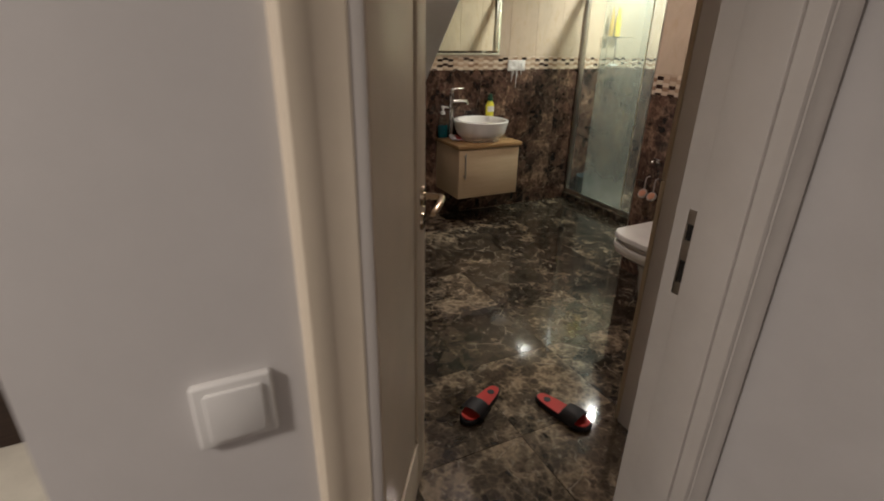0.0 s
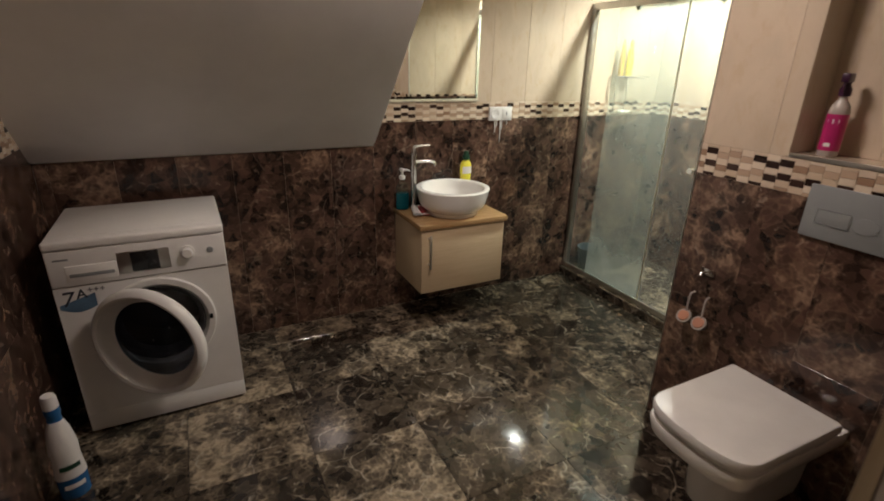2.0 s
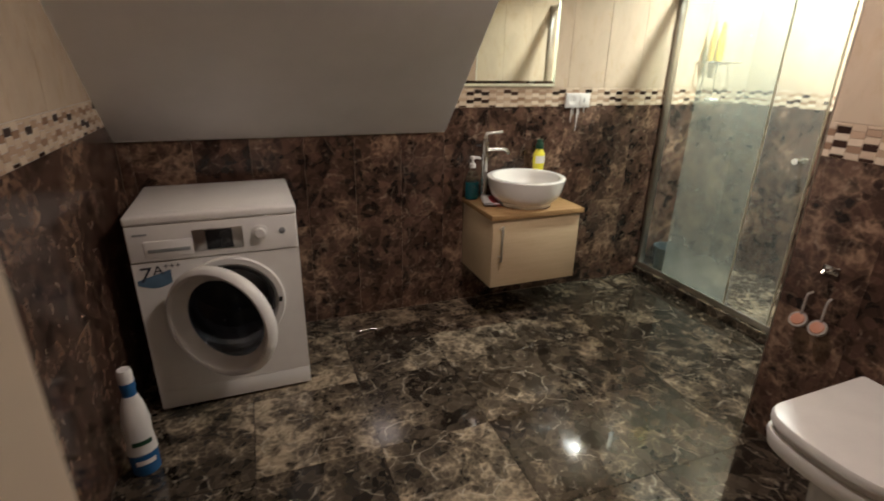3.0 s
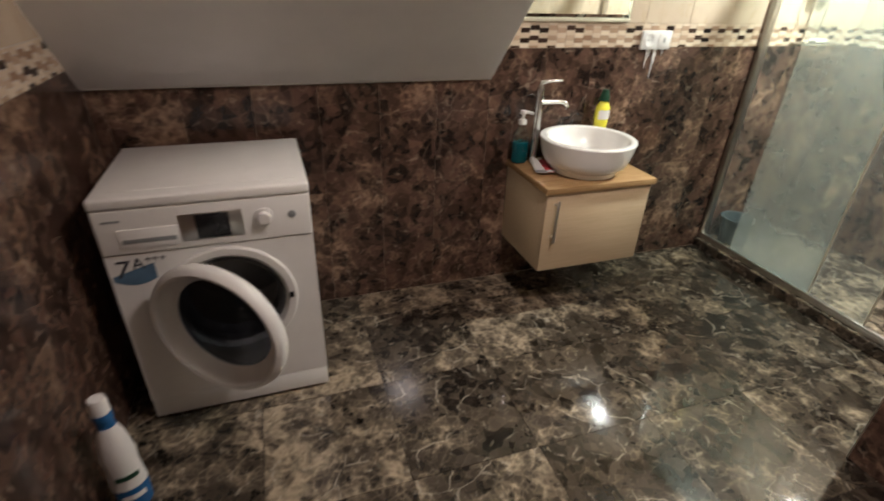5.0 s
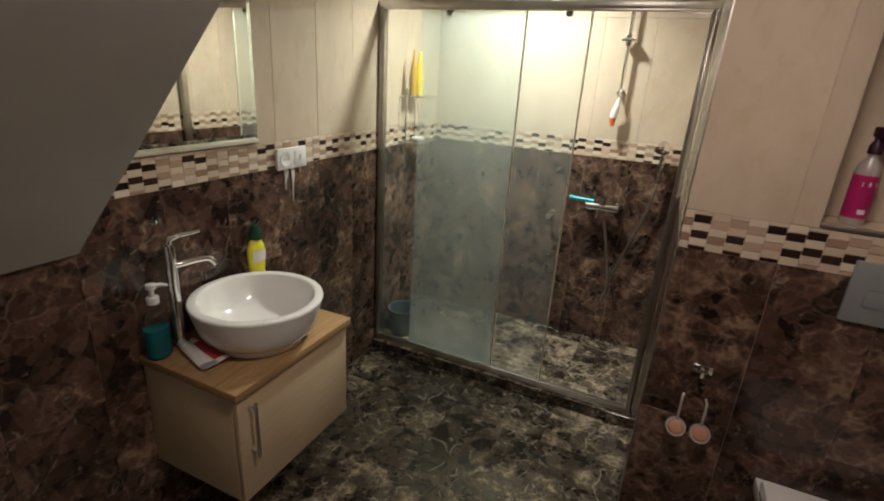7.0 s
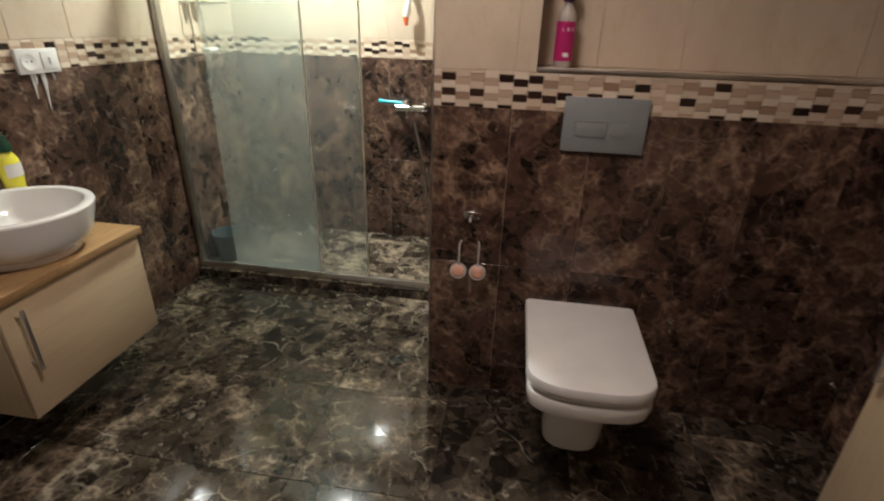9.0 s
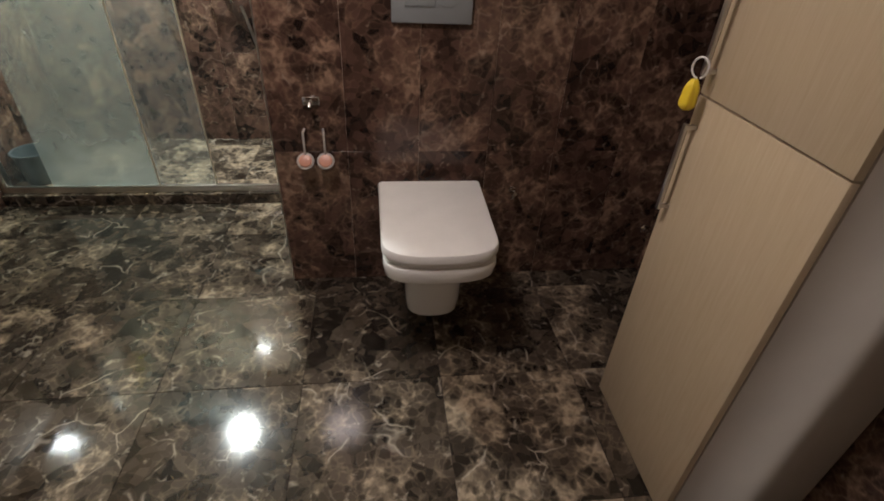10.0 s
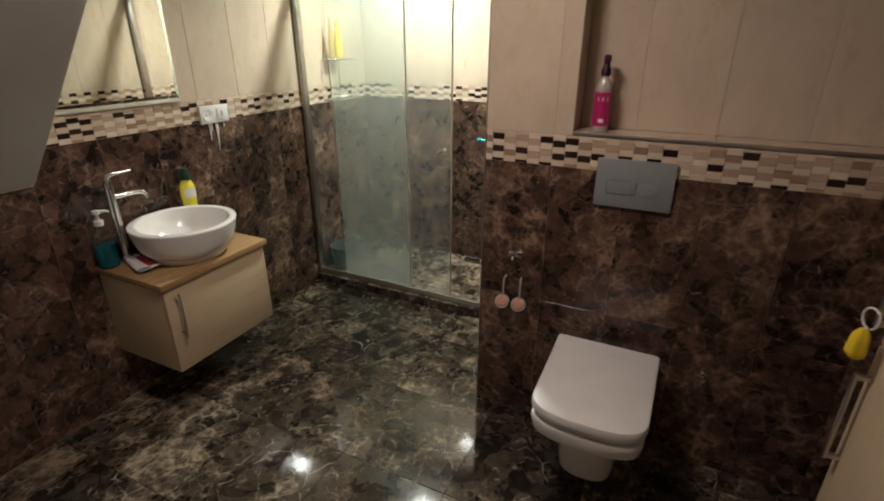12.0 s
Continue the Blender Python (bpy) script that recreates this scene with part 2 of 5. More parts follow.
M_RUBBER = plain("grey_rubber", (0.07, 0.07, 0.075), 0.5, vary=0.2)
M_GREYP = plain("grey_plastic", (0.245, 0.26, 0.265), 0.38, vary=0.05)
M_OAK = wood("oak_top", (0.45, 0.295, 0.145), (0.29, 0.17, 0.075), 0.20)
M_BEIGE = wood("beige_front", (0.60, 0.475, 0.315), (0.53, 0.41, 0.262), 0.42)
M_CABINET = wood("cabinet_foil", (0.545, 0.450, 0.310), (0.485, 0.385, 0.250), 0.40, (30.0, 30.0, 2.0))
M_CARCASS = plain("cabinet_board", (0.55, 0.50, 0.44), 0.45, vary=0.05, scale=5.0)
M_RED = plain("red_foam", (0.62, 0.030, 0.022), 0.6, vary=0.12, bump=0.3)
M_STRAP = plain("black_strap", (0.018, 0.016, 0.018), 0.6, vary=0.3, bump=0.3)
M_YELLOW = plain("yellow_plastic", (0.80, 0.60, 0.03), 0.35, vary=0.08)
M_LEMON = plain("lemon_bottle", (0.78, 0.72, 0.06), 0.30, vary=0.06)
M_GREEN = plain("dark_green_cap", (0.006, 0.048, 0.024), 0.35, vary=0.1)
M_TEAL = plain("teal_soap", (0.012, 0.21, 0.26), 0.10, vary=0.10, Transmission_Weight=0.25)
M_CLEARP = plain("clear_plastic", (0.80, 0.90, 0.88), 0.06, vary=0.02, Transmission_Weight=1.0, IOR=1.12)
M_CYAN = plain("cyan_plastic", (0.05, 0.52, 0.62), 0.35, vary=0.08)
M_BLUE = plain("blue_liquid", (0.02, 0.11, 0.28), 0.20, vary=0.15)
M_PINK = plain("magenta_label", (0.42, 0.015, 0.13), 0.35, vary=0.10)
M_PURPLE = plain("dark_purple_cap", (0.035, 0.008, 0.030), 0.35, vary=0.10)
M_AMBER = plain("amber_plastic", (0.62, 0.38, 0.06), 0.25, vary=0.12)
M_CLEAR = plain("pale_clear_plastic", (0.60, 0.55, 0.50), 0.15, vary=0.08, Transmission_Weight=0.4)
M_ORANGE = plain("orange_rubber", (0.62, 0.13, 0.04), 0.5, vary=0.1)
M_REDINK = plain("red_print", (0.50, 0.04, 0.05), 0.4, vary=0.1)
M_WHITEINK = plain("white_print", (0.72, 0.70, 0.68), 0.4, vary=0.03)
M_DARKINK = plain("dark_print", (0.03, 0.035, 0.05), 0.4, vary=0.1)
M_BLUEINK = plain("blue_print", (0.10, 0.18, 0.27), 0.35, vary=0.25)
M_SALMON = plain("salmon_end", (0.48, 0.22, 0.14), 0.35, vary=0.10)
M_BUCKET = plain("bucket_plastic", (0.055, 0.075, 0.085), 0.4, vary=0.08)
M_HALLFLOOR = wood("dark_laminate", (0.085, 0.050, 0.030), (0.035, 0.020, 0.013), 0.3)
M_MAT = plain("cream_cloth", (0.70, 0.66, 0.56), 0.9, vary=0.08, bump=0.5)
M_FIXED = clear_glass("shower_glass", (0.955, 0.98, 0.965), 0.05, (0.70, 0.80, 0.76))
M_SLIDE = clear_glass("limed_shower_glass", (0.95, 0.98, 0.965), 0.085, (0.80, 0.86, 0.845), 2.955)
M_GLASSBOWL = clear_glass("door_glass", (0.30, 0.31, 0.33), 0.012, (0.5, 0.5, 0.5))
M_EDGE = plain("glass_edge", (0.58, 0.55, 0.43), 0.25, vary=0.15)


def emitter(name, colour, strength):
    s = Nodes(name)
    s.set((0.8, 0.8, 0.8), 0.4, 0.0, Emission_Color=colour, Emission_Strength=strength)
    return s.mat


M_GLOW = emitter("lamp_diffuser", (1.0, 0.86, 0.62), 18.0)


def mirror_mat():
    s = Nodes("mirror_silver")
    v = s.coords()
    n = s.noise(v, 14.0, 4).outputs["Fac"]
    r = s.math("MULTIPLY_ADD", n, 0.02)
    s.tree.nodes[-1].inputs[2].default_value = 0.01
    return s.set((0.86, 0.88, 0.84), r, 1.0)


M_MIRROR = mirror_mat()


# ---------- mesh helpers ----------
def box(bm, lo, hi, bev=0.0, seg=2):
    x0, y0, z0 = lo
    x1, y1, z1 = hi
    vs = [bm.verts.new(p) for p in ((x0, y0, z0), (x1, y0, z0), (x1, y1, z0), (x0, y1, z0), (x0, y0, z1), (x1, y0, z1), (x1, y1, z1), (x0, y1, z1))]
    fs = [bm.faces.new([vs[i] for i in q]) for q in ((3, 2, 1, 0), (4, 5, 6, 7), (0, 1, 5, 4), (1, 2, 6, 5), (2, 3, 7, 6), (3, 0, 4, 7))]
    if bev:
        es = list({e for f in fs for e in f.edges})
        bmesh.ops.bevel(bm, geom=es, offset=bev, segments=seg, profile=0.5, affect="EDGES")
    return bm


def loft(bm, rings, cap=True, closed=True):
    rows = [[bm.verts.new(p) for p in r] for r in rings]
    n = len(rows[0])
    for a, b in zip(rows, rows[1:]):
        for i in range(n if closed else n - 1):
            bm.faces.new((a[i], a[(i + 1) % n], b[(i + 1) % n], b[i]))
    if cap:
        bm.faces.new(list(reversed(rows[0])))
        bm.faces.new(rows[-1])
    return bm


def frame_of(d):
    d = Vector(d).normalized()
    up = Vector((0, 0, 1)) if abs(d.z) < 0.95 else Vector((1, 0, 0))
    a = d.cross(up).normalized()
    return a, a.cross(d).normalized()


def ring(c, a, b, r, n, r2=None):
    return [Vector(c) + a * (r * math.cos(2 * math.pi * i / n)) + b * ((r2 or r) * math.sin(2 * math.pi * i / n)) for i in range(n)]


def rod(bm, p0, p1, r0, r1=None, n=16):
    a, b = frame_of(Vector(p1) - Vector(p0))
    return loft(bm, [ring(p0, b, a, r0, n), ring(p1, b, a, r1 if r1 is not None else r0, n)])


def tube(bm, pts, r, n=10):
    pts = [Vector(p) for p in pts]
    rings, a = [], None
    for i, p in enumerate(pts):
        d = (pts[min(i + 1, len(pts) - 1)] - pts[max(i - 1, 0)]).normalized()
        if a is None:
            a, b = frame_of(d)
        else:
            a = (a - d * a.dot(d)).normalized()
            b = a.cross(d).normalized()
        rr = r[i] if isinstance(r, (list, tuple)) else r
        rings.append(ring(p, b, a, rr, n))
    return loft(bm, rings)


def lathe(bm, prof, n=32, at=(0, 0, 0), sx=1.0, sy=1.0):
    """Turns (radius, height) pairs round a standing axis."""
    return loft(bm, [[(at[0] + sx * r * math.cos(2 * math.pi * i / n), at[1] + sy * r * math.sin(2 * math.pi * i / n), at[2] + z) for i in range(n)] for r, z in prof])


def arc(c, r, a0, a1, n, u=(1, 0, 0), v=(0, 0, 1)):
    c, u, v = Vector(c), Vector(u), Vector(v)
    return [c + u * (r * math.cos(radians(a0 + (a1 - a0) * i / n))) + v * (r * math.sin(radians(a0 + (a1 - a0) * i / n))) for i in range(n + 1)]


def finish(name, bm, mat, smooth=True):
    bmesh.ops.recalc_face_normals(bm, faces=bm.faces)
    me = bpy.data.meshes.new(name)
    bm.to_mesh(me)
    bm.free()
    me.materials.append(mat)
    if smooth:
        me.shade_smooth()
        me.set_sharp_from_angle(angle=radians(38))
    return me


def part(name, bm, mat, parent, label=""):
    ob = new(name, finish(name, bm, mat))
    ob.parent = parent
    return tagged(ob, label=label)


def thing(name, label, category, m, group="", kind=""):
    ob = new(name)
    ob.matrix_world = m
    return tagged(ob, label, category, group, kind)


def solid(name, bm, mat, label, category="", kind="structure"):
    return tagged(new(name, finish(name, bm, mat)), label, category, kind=kind)


def B():
    return bmesh.new()


# ---------- the place ----------
X_W, X_T, X_G, X_E = 0.20, 2.553, 3.235, 3.90      # west wall, cistern wall, shower glass, shower's far wall
Y_S, Y_N, Y_C = 0.76, 3.685, 2.250                 # door wall, mirror wall, corner of the cistern wall
Z_C, Z_SILL, Z_KNEE, X_DORM = 2.25, 0.055, 1.027, 1.745
Y_HALL = 0.60                                      # hall face of the door wall
X_J0, X_J1 = 0.335, 1.052                          # door jambs

floor = solid("floor", box(B(), (X_W - 0.15, Y_HALL + 0.06, -0.12), (X_G + 0.02, Y_N + 0.15, -0.004)), M_GROUT_DARK, "dark brown polished marble tiled bathroom floor", "floor")
shower_base = solid("shower_floor", box(B(), (X_G - 0.035, Y_C - 0.002, -0.1), (X_E + 0.1, Y_N + 0.1, Z_SILL - 0.004), 0.001), M_GROUT_DARK,
                    "raised marble tiled shower floor behind glass", "floor")
wall_north = solid("wall_north", box(B(), (X_W - 0.15, Y_N + 0.0018, -0.1), (X_E + 0.15, Y_N + 0.16, Z_C + 0.1)), M_GROUT_LIGHT,
                   "tiled wall, dark marble below and cream tiles above", "wall")
wall_west = solid("wall_west", box(B(), (-0.016, Y_HALL, -0.1), (X_W - 0.0018, Y_N + 0.0018, Z_C + 0.1)), M_HALLWALL, "tiled wall with dark marble, mosaic band and cream tiles", "wall")
wall_east = solid("wall_east", box(B(), (X_E + 0.0018, Y_C - 0.2, -0.1), (X_E + 0.15, Y_N + 0.0018, Z_C + 0.1)), M_GROUT_LIGHT, "shower wall with marble, mosaic and cream tiles", "wall")

# cistern wall: a thick block with a long niche above the mosaic band
NICHE_Y, NICHE_Z, NICHE_D = 1.937, 1.226, 0.13
bm = B()
box(bm, (X_T + 0.0018, 0.66, -0.1), (X_E + 0.0018, Y_C - 0.0018, NICHE_Z - 0.012))
box(bm, (X_T + 0.0018, NICHE_Y + 0.006, NICHE_Z - 0.012), (X_E + 0.0018, Y_C - 0.0018, Z_C + 0.1))
box(bm, (X_T + NICHE_D + 0.0018, 0.66, NICHE_Z - 0.012), (X_E + 0.0018, NICHE_Y + 0.006, Z_C + 0.1))
wall_cistern = solid("wall_cistern", bm, M_GROUT_LIGHT, "thick tiled wall behind the toilet with a shelf niche", "wall")

# door wall with its opening
DOOR_H = 2.04
bm = B()
box(bm, (X_W - 0.0018, Y_HALL, -0.1), (X_J0 - 0.02, Y_S, Z_C + 0.1))
box(bm, (X_J1 + 0.02, Y_HALL, -0.1), (X_T + 0.0018, Y_S, Z_C + 0.1))
box(bm, (X_J0 - 0.02, Y_HALL, DOOR_H + 0.02), (X_J1 + 0.02, Y_S, Z_C + 0.1))
wall_south = solid("wall_south", bm, M_HALLWALL, "white painted wall with the bathroom doorway", "wall")

ceiling = solid("ceiling", box(B(), (X_W - 0.006, Y_S, Z_C), (X_E + 0.1, Y_N + 0.1, Z_C + 0.1)), M_CEIL, "flat white painted ceiling", "ceiling")

# sloping ceiling over the knee wall, ending at the dormer
run = Z_C - Z_KNEE
bm = B()
sec = [(Y_N + 0.004, Z_KNEE), (Y_N - 0.030, Z_KNEE + 0.008), (Y_N - run, Z_C - 0.001), (Y_N + 0.004, Z_C - 0.001)]
loft(bm, [[(x, y, z) for y, z in sec] for x in (X_W - 0.004, X_DORM)])
bmesh.ops.bevel(bm, geom=[e for e in bm.edges if abs(e.verts[0].co.x - X_DORM) < 1e-4 and abs(e.verts[1].co.x - X_DORM) < 1e-4], offset=0.008, segments=2, affect="EDGES")
solid("ceiling_slope", bm, M_CEIL, "grey-white plastered sloping attic ceiling", "ceiling")

caulk = B()
rod(caulk, (X_W, Y_N - 0.002, Z_KNEE - 0.001), (X_DORM, Y_N - 0.002, Z_KNEE - 0.001), 0.0035, None, 8)
solid("caulk_trim", caulk, M_WHITE, "thin white caulk line under the sloping ceiling", "trim")

# hall
solid("hall_floor", box(B(), (-2.2, -1.9, -0.12), (2.6, Y_HALL + 0.06, -0.006)), M_HALLFLOOR, "dark brown laminate hall floor", "floor")
solid("hall_floor_side", box(B(), (-2.2, Y_HALL + 0.06, -0.12), (-0.016, 3.2, -0.006)), M_HALLFLOOR, "dark laminate floor of the next room", "floor")
solid("hall_ceiling", box(B(), (-2.2, -1.9, 2.36), (2.6, Y_HALL, 2.46)), M_CEIL, "white hall ceiling", "ceiling")
solid("hall_ceiling_side", box(B(), (-2.2, Y_HALL, 2.36), (-0.016, 3.2, 2.46)), M_CEIL, "white ceiling of the next room", "ceiling")
solid("hall_wall_back", box(B(), (-2.2, -2.0, -0.1), (2.6, -1.9, 2.46)), M_HALLWALL, "white painted hall wall", "wall")
solid("hall_wall_left", box(B(), (-2.3, -2.0, -0.1), (-2.2, 3.2, 2.46)), M_HALLWALL, "white painted hall wall", "wall")
solid("hall_wall_right", box(B(), (1.150, -1.9, -0.1), (1.28, Y_HALL - 0.001, 2.36)), M_HALLWALL, "white painted hall wall", "wall")
solid("hall_wall_far", box(B(), (-2.3, 3.2, -0.1), (-0.016, 3.3, 2.46)), M_HALLWALL, "white painted wall of the next room", "wall")
solid("hall_wall_top", box(B(), (-2.2, Y_HALL - 0.02, Z_C + 0.1), (2.6, Y_HALL + 0.3, 2.47)), M_HALLWALL, "white wall above the doorway", "wall")

# ---------- tiles ----------
TILE_CACHE = {}


def tile_mesh(w, h, t, mat, bev=0.0007):
    """A thin tile, its face towards -y, centred."""
    bev = 0.0003 if mat is M_WALL else bev
    key = (round(w, 4), round(h, 4), mat.name)
    if key not in TILE_CACHE:
        me = bpy.data.meshes.new("tile")
        x, z = w / 2, h / 2
        o, i = [(-x, t, -z), (x, t, -z), (x, t, z), (-x, t, z)], [(-x + bev, 0, -z + bev), (x - bev, 0, -z + bev), (x - bev, 0, z - bev), (-x + bev, 0, z - bev)]
        m = [(-x, bev, -z), (x, bev, -z), (x, bev, z), (-x, bev, z)]
        faces = [(8, 9, 10, 11)]
        for k in range(4):
            n = (k + 1) % 4
            faces += [(k, n, 4 + n, 4 + k), (4 + k, 4 + n, 8 + n, 8 + k)]
        me.from_pydata(o + m + i, [], faces)
        me.materials.append(mat)
        TILE_CACHE[key] = me
    return TILE_CACHE[key]


def lay(parent, name, at, turn, w, h, t, mat, jitter=0.0004):
    """One tile whose face has its middle at the place given."""
    ob = new(name, tile_mesh(w, h, t, mat))
    ob.parent = parent
    d = random.uniform(-jitter, jitter)
    ob.matrix_local = Matrix.Translation(at) @ turn @ Matrix.Translation((0, d, 0))
    return ob


TURN_N = Matrix.Identity(4)                          # faces -y
TURN_E = pose(0, 0, 0, 0, 0, -90)                    # faces -x
TURN_W = pose(0, 0, 0, 0, 0, 90)                     # faces +x
TURN_S = pose(0, 0, 0, 0, 0, 180)                    # faces +y
TURN_UP = pose(0, 0, 0, -90, 0, 0)                   # faces up


def spans(a, b, step, start):
    """Cuts a to b at start + k * step."""
    k0 = math.ceil((a - start) / step + 1e-6)
    cuts, k = [a], k0
    while start + k * step < b - 1e-6:
        if start + k * step - a > 0.012:
            cuts.append(start + k * step)
        k += 1
    if b - cuts[-1] < 0.012 and len(cuts) > 1:
        cuts.pop()
    cuts.append(b)
    return list(zip(cuts, cuts[1:]))


def clad(parent, turn, spot, a, b, z0, z1, start, mat, joint=None, name="tile", wide=0.25, rows=None, t=0.008):
    """Tiles from a to b along a wall; spot(u, z) gives the place."""
    joint = joint or (0.0009 if mat is M_WALL else 0.0022)
    level = 0.0005 if mat is M_WALL else joint
    for c, d in spans(a, b, wide, start):
        for e, f in (rows or [(z0, z1)]):
            lay(parent, name, spot((c + d) / 2, (e + f) / 2), turn, d - c - joint, f - e - level, t, mat)


def band(parent, turn, spot, a, b, z0, z1, rows=5):
    """Mosaic strip of small glazed pieces, every other column set half a piece lower."""
    h = (z1 - z0) / rows
    for k, (c, d) in enumerate(spans(a, b, 0.0445, 0.0)):
        cuts = [z0 + i * h for i in range(rows + 1)] if k % 2 else [z0] + [z0 + (i + 0.5) * h for i in range(rows)] + [z1]
        for r, (e, f) in enumerate(zip(cuts, cuts[1:])):
            glaze = M_MOSAIC if (r + k) % 2 else random.choice((M_MOSAIC_TAN, M_MOSAIC_TAN, M_MOSAIC_DARK))
            lay(parent, "mosaic_piece", spot((c + d) / 2, (e + f) / 2), turn, d - c - 0.0016, f - e - 0.0016, 0.007, glaze, 0.0007)


def at_n(u, z):
    return (u, Y_N, z)


def at_t(u, z):
    return (X_T, u, z)


def at_e(u, z):
    return (X_E, u, z)


def at_w(u, z):
    return (X_W, u, z)


BN0, BN1 = 1.148, 1.250
BT0, BT1 = 1.102, 1.214


def two(z1, mid=0.56):
    return [(0.0, mid), (mid, z1)]


clad(wall_north, TURN_N, at_n, X_W, X_DORM, 0, Z_KNEE, 0.0, M_WALL, rows=two(Z_KNEE))
clad(wall_north, TURN_N, at_n, X_DORM, X_E, 0, BN0, 0.0, M_WALL, rows=two(BN0))
clad(wall_north, TURN_N, at_n, X_DORM, X_E, BN1, Z_C, 0.0, M_CREAM, rows=[(BN1, 1.85), (1.85, Z_C)])
band(wall_north, TURN_N, at_n, X_DORM, X_E, BN0, BN1)

clad(wall_cistern, TURN_E, at_t, 0.76, Y_C, 0, BT0, 0.0, M_WALL, rows=two(BT0))
band(wall_cistern, TURN_E, at_t, 0.76, Y_C, BT0, BT1)
clad(wall_cistern, TURN_E, at_t, NICHE_Y, Y_C, BT1, Z_C, 0.0, M_CREAM, rows=[(BT1, 1.82), (1.82, Z_C)])
clad(wall_cistern, TURN_E, lambda u, z: (X_T + NICHE_D, u, z), 0.76, NICHE_Y, NICHE_Z, Z_C, 0.0, M_CREAM, rows=[(NICHE_Z, 1.82), (1.82, Z_C)])
lay(wall_cistern, "tile", (X_T + NICHE_D / 2 + 0.004, NICHE_Y, (NICHE_Z + Z_C) / 2), pose(0, 0, 0), NICHE_D - 0.004, Z_C - NICHE_Z - 0.002, 0.006, M_CREAM)
for c, d in spans(0.76, NICHE_Y, 0.5, 0.0):
    lay(wall_cistern, "shelf_tile", (X_T + NICHE_D / 2, (c + d) / 2, NICHE_Z), TURN_UP @ pose(0, 0, 0, 0, -90, 0), d - c - 0.002, NICHE_D + 0.004, 0.008, M_CREAM)
at_c = lambda u, z: (u, Y_C, z)
clad(wall_cistern, TURN_S, at_c, X_T + 0.002, X_E, 0, BT0, 0.05, M_WALL, rows=two(BT0))
clad(wall_cistern, TURN_S, at_c, X_T + 0.002, X_E, BT1, Z_C, 0.05, M_CREAM, rows=[(BT1, 1.82), (1.82, Z_C)])
band(wall_cistern, TURN_S, at_c, X_T + 0.002, X_E, BT0, BT1)

clad(wall_east, TURN_E, at_e, Y_C, Y_N, 0, BN0, 0.0, M_WALL, rows=two(BN0))
clad(wall_east, TURN_E, at_e, Y_C, Y_N, BN1, Z_C, 0.0, M_CREAM, rows=[(BN1, 1.85), (1.85, Z_C)])
band(wall_east, TURN_E, at_e, Y_C, Y_N, BN0, BN1)

clad(wall_west, TURN_W, at_w, Y_S, Y_N, 0, BT0, 0.0, M_WALL, rows=two(BT0))
clad(wall_west, TURN_W, at_w, Y_S, Y_N, BT1, Z_C, 0.0, M_CREAM, rows=[(BT1, 1.82), (1.82, Z_C)])
band(wall_west, TURN_W, at_w, Y_S + 0.6, Y_N, BT0, BT1)

at_s = lambda u, z: (u, Y_S + 0.008, z)
clad(wall_south, TURN_S, at_s, X_J1 + 0.09, X_T, 0, BT0, 0.0, M_WALL, rows=two(BT0))
clad(wall_south, TURN_S, at_s, X_J1 + 0.09, X_T, BT0, Z_C, 0.0, M_CREAM, rows=[(BT0, 1.75), (1.75, Z_C)])

for c, d in spans(X_W, X_G - 0.035, 0.45, 0.20):
    for e, f in spans(Y_HALL + 0.06, Y_N, 0.447, 3.048 - 0.447 * 5):
        lay(floor, "tile", ((c + d) / 2, (e + f) / 2, 0.0), TURN_UP, d - c - 0.0022, f - e - 0.0022, 0.008, M_FLOOR, 0.0003)
for c, d in spans(X_G + 0.02, X_E, 0.45, 0.20):
    for e, f in spans(Y_C, Y_N, 0.447, 3.048 - 0.447 * 5):
        lay(shower_base, "tile", ((c + d) / 2, (e + f) / 2, Z_SILL), TURN_UP, d - c - 0.0022, f - e - 0.0022, 0.008, M_FLOOR, 0.0003)
for e, f in spans(Y_C, Y_N, 0.447, 3.048 - 0.447 * 5):
    lay(shower_base, "kerb_tile", (X_G - 0.043, (e + f) / 2, Z_SILL / 2), TURN_E, f - e - 0.002, Z_SILL - 0.002, 0.008, M_FLOOR)
    lay(shower_base, "kerb_tile", (X_G - 0.012, (e + f) / 2, Z_SILL), TURN_UP, 0.062, f - e - 0.002, 0.008, M_FLOOR)

# metal edge trims of the cistern wall's corner and of the niche
trim = thing("corner_trim", "satin metal tile trim on the cistern wall's corner", "trim", pose(0, 0, 0), kind="structure")
part("corner_strip", box(B(), (X_T - 0.003, Y_C - 0.001, 0.001), (X_T + 0.009, Y_C + 0.003, Z_C - 0.001), 0.001), M_ALU, trim)
part("niche_strip", box(B(), (X_T - 0.003, 0.77, NICHE_Z - 0.011), (X_T + 0.010, NICHE_Y, NICHE_Z + 0.002), 0.001), M_ALU, trim)

# ---------- doorway ----------
door_frame = thing("door_frame", "white painted wooden door frame with moulded casing", "door frame", pose(0, 0, 0), kind="structure")


def jamb(x0, x1, face):
    """Lining with a rebate, and stepped casings on the hall side and on the bathroom side."""
    bm = B()
    box(bm, (x0, Y_HALL - 0.012, -0.004), (x1, Y_S + 0.012, DOOR_H + 0.02), 0.002)
    return part("jamb", bm, M_JAMB, door_frame)


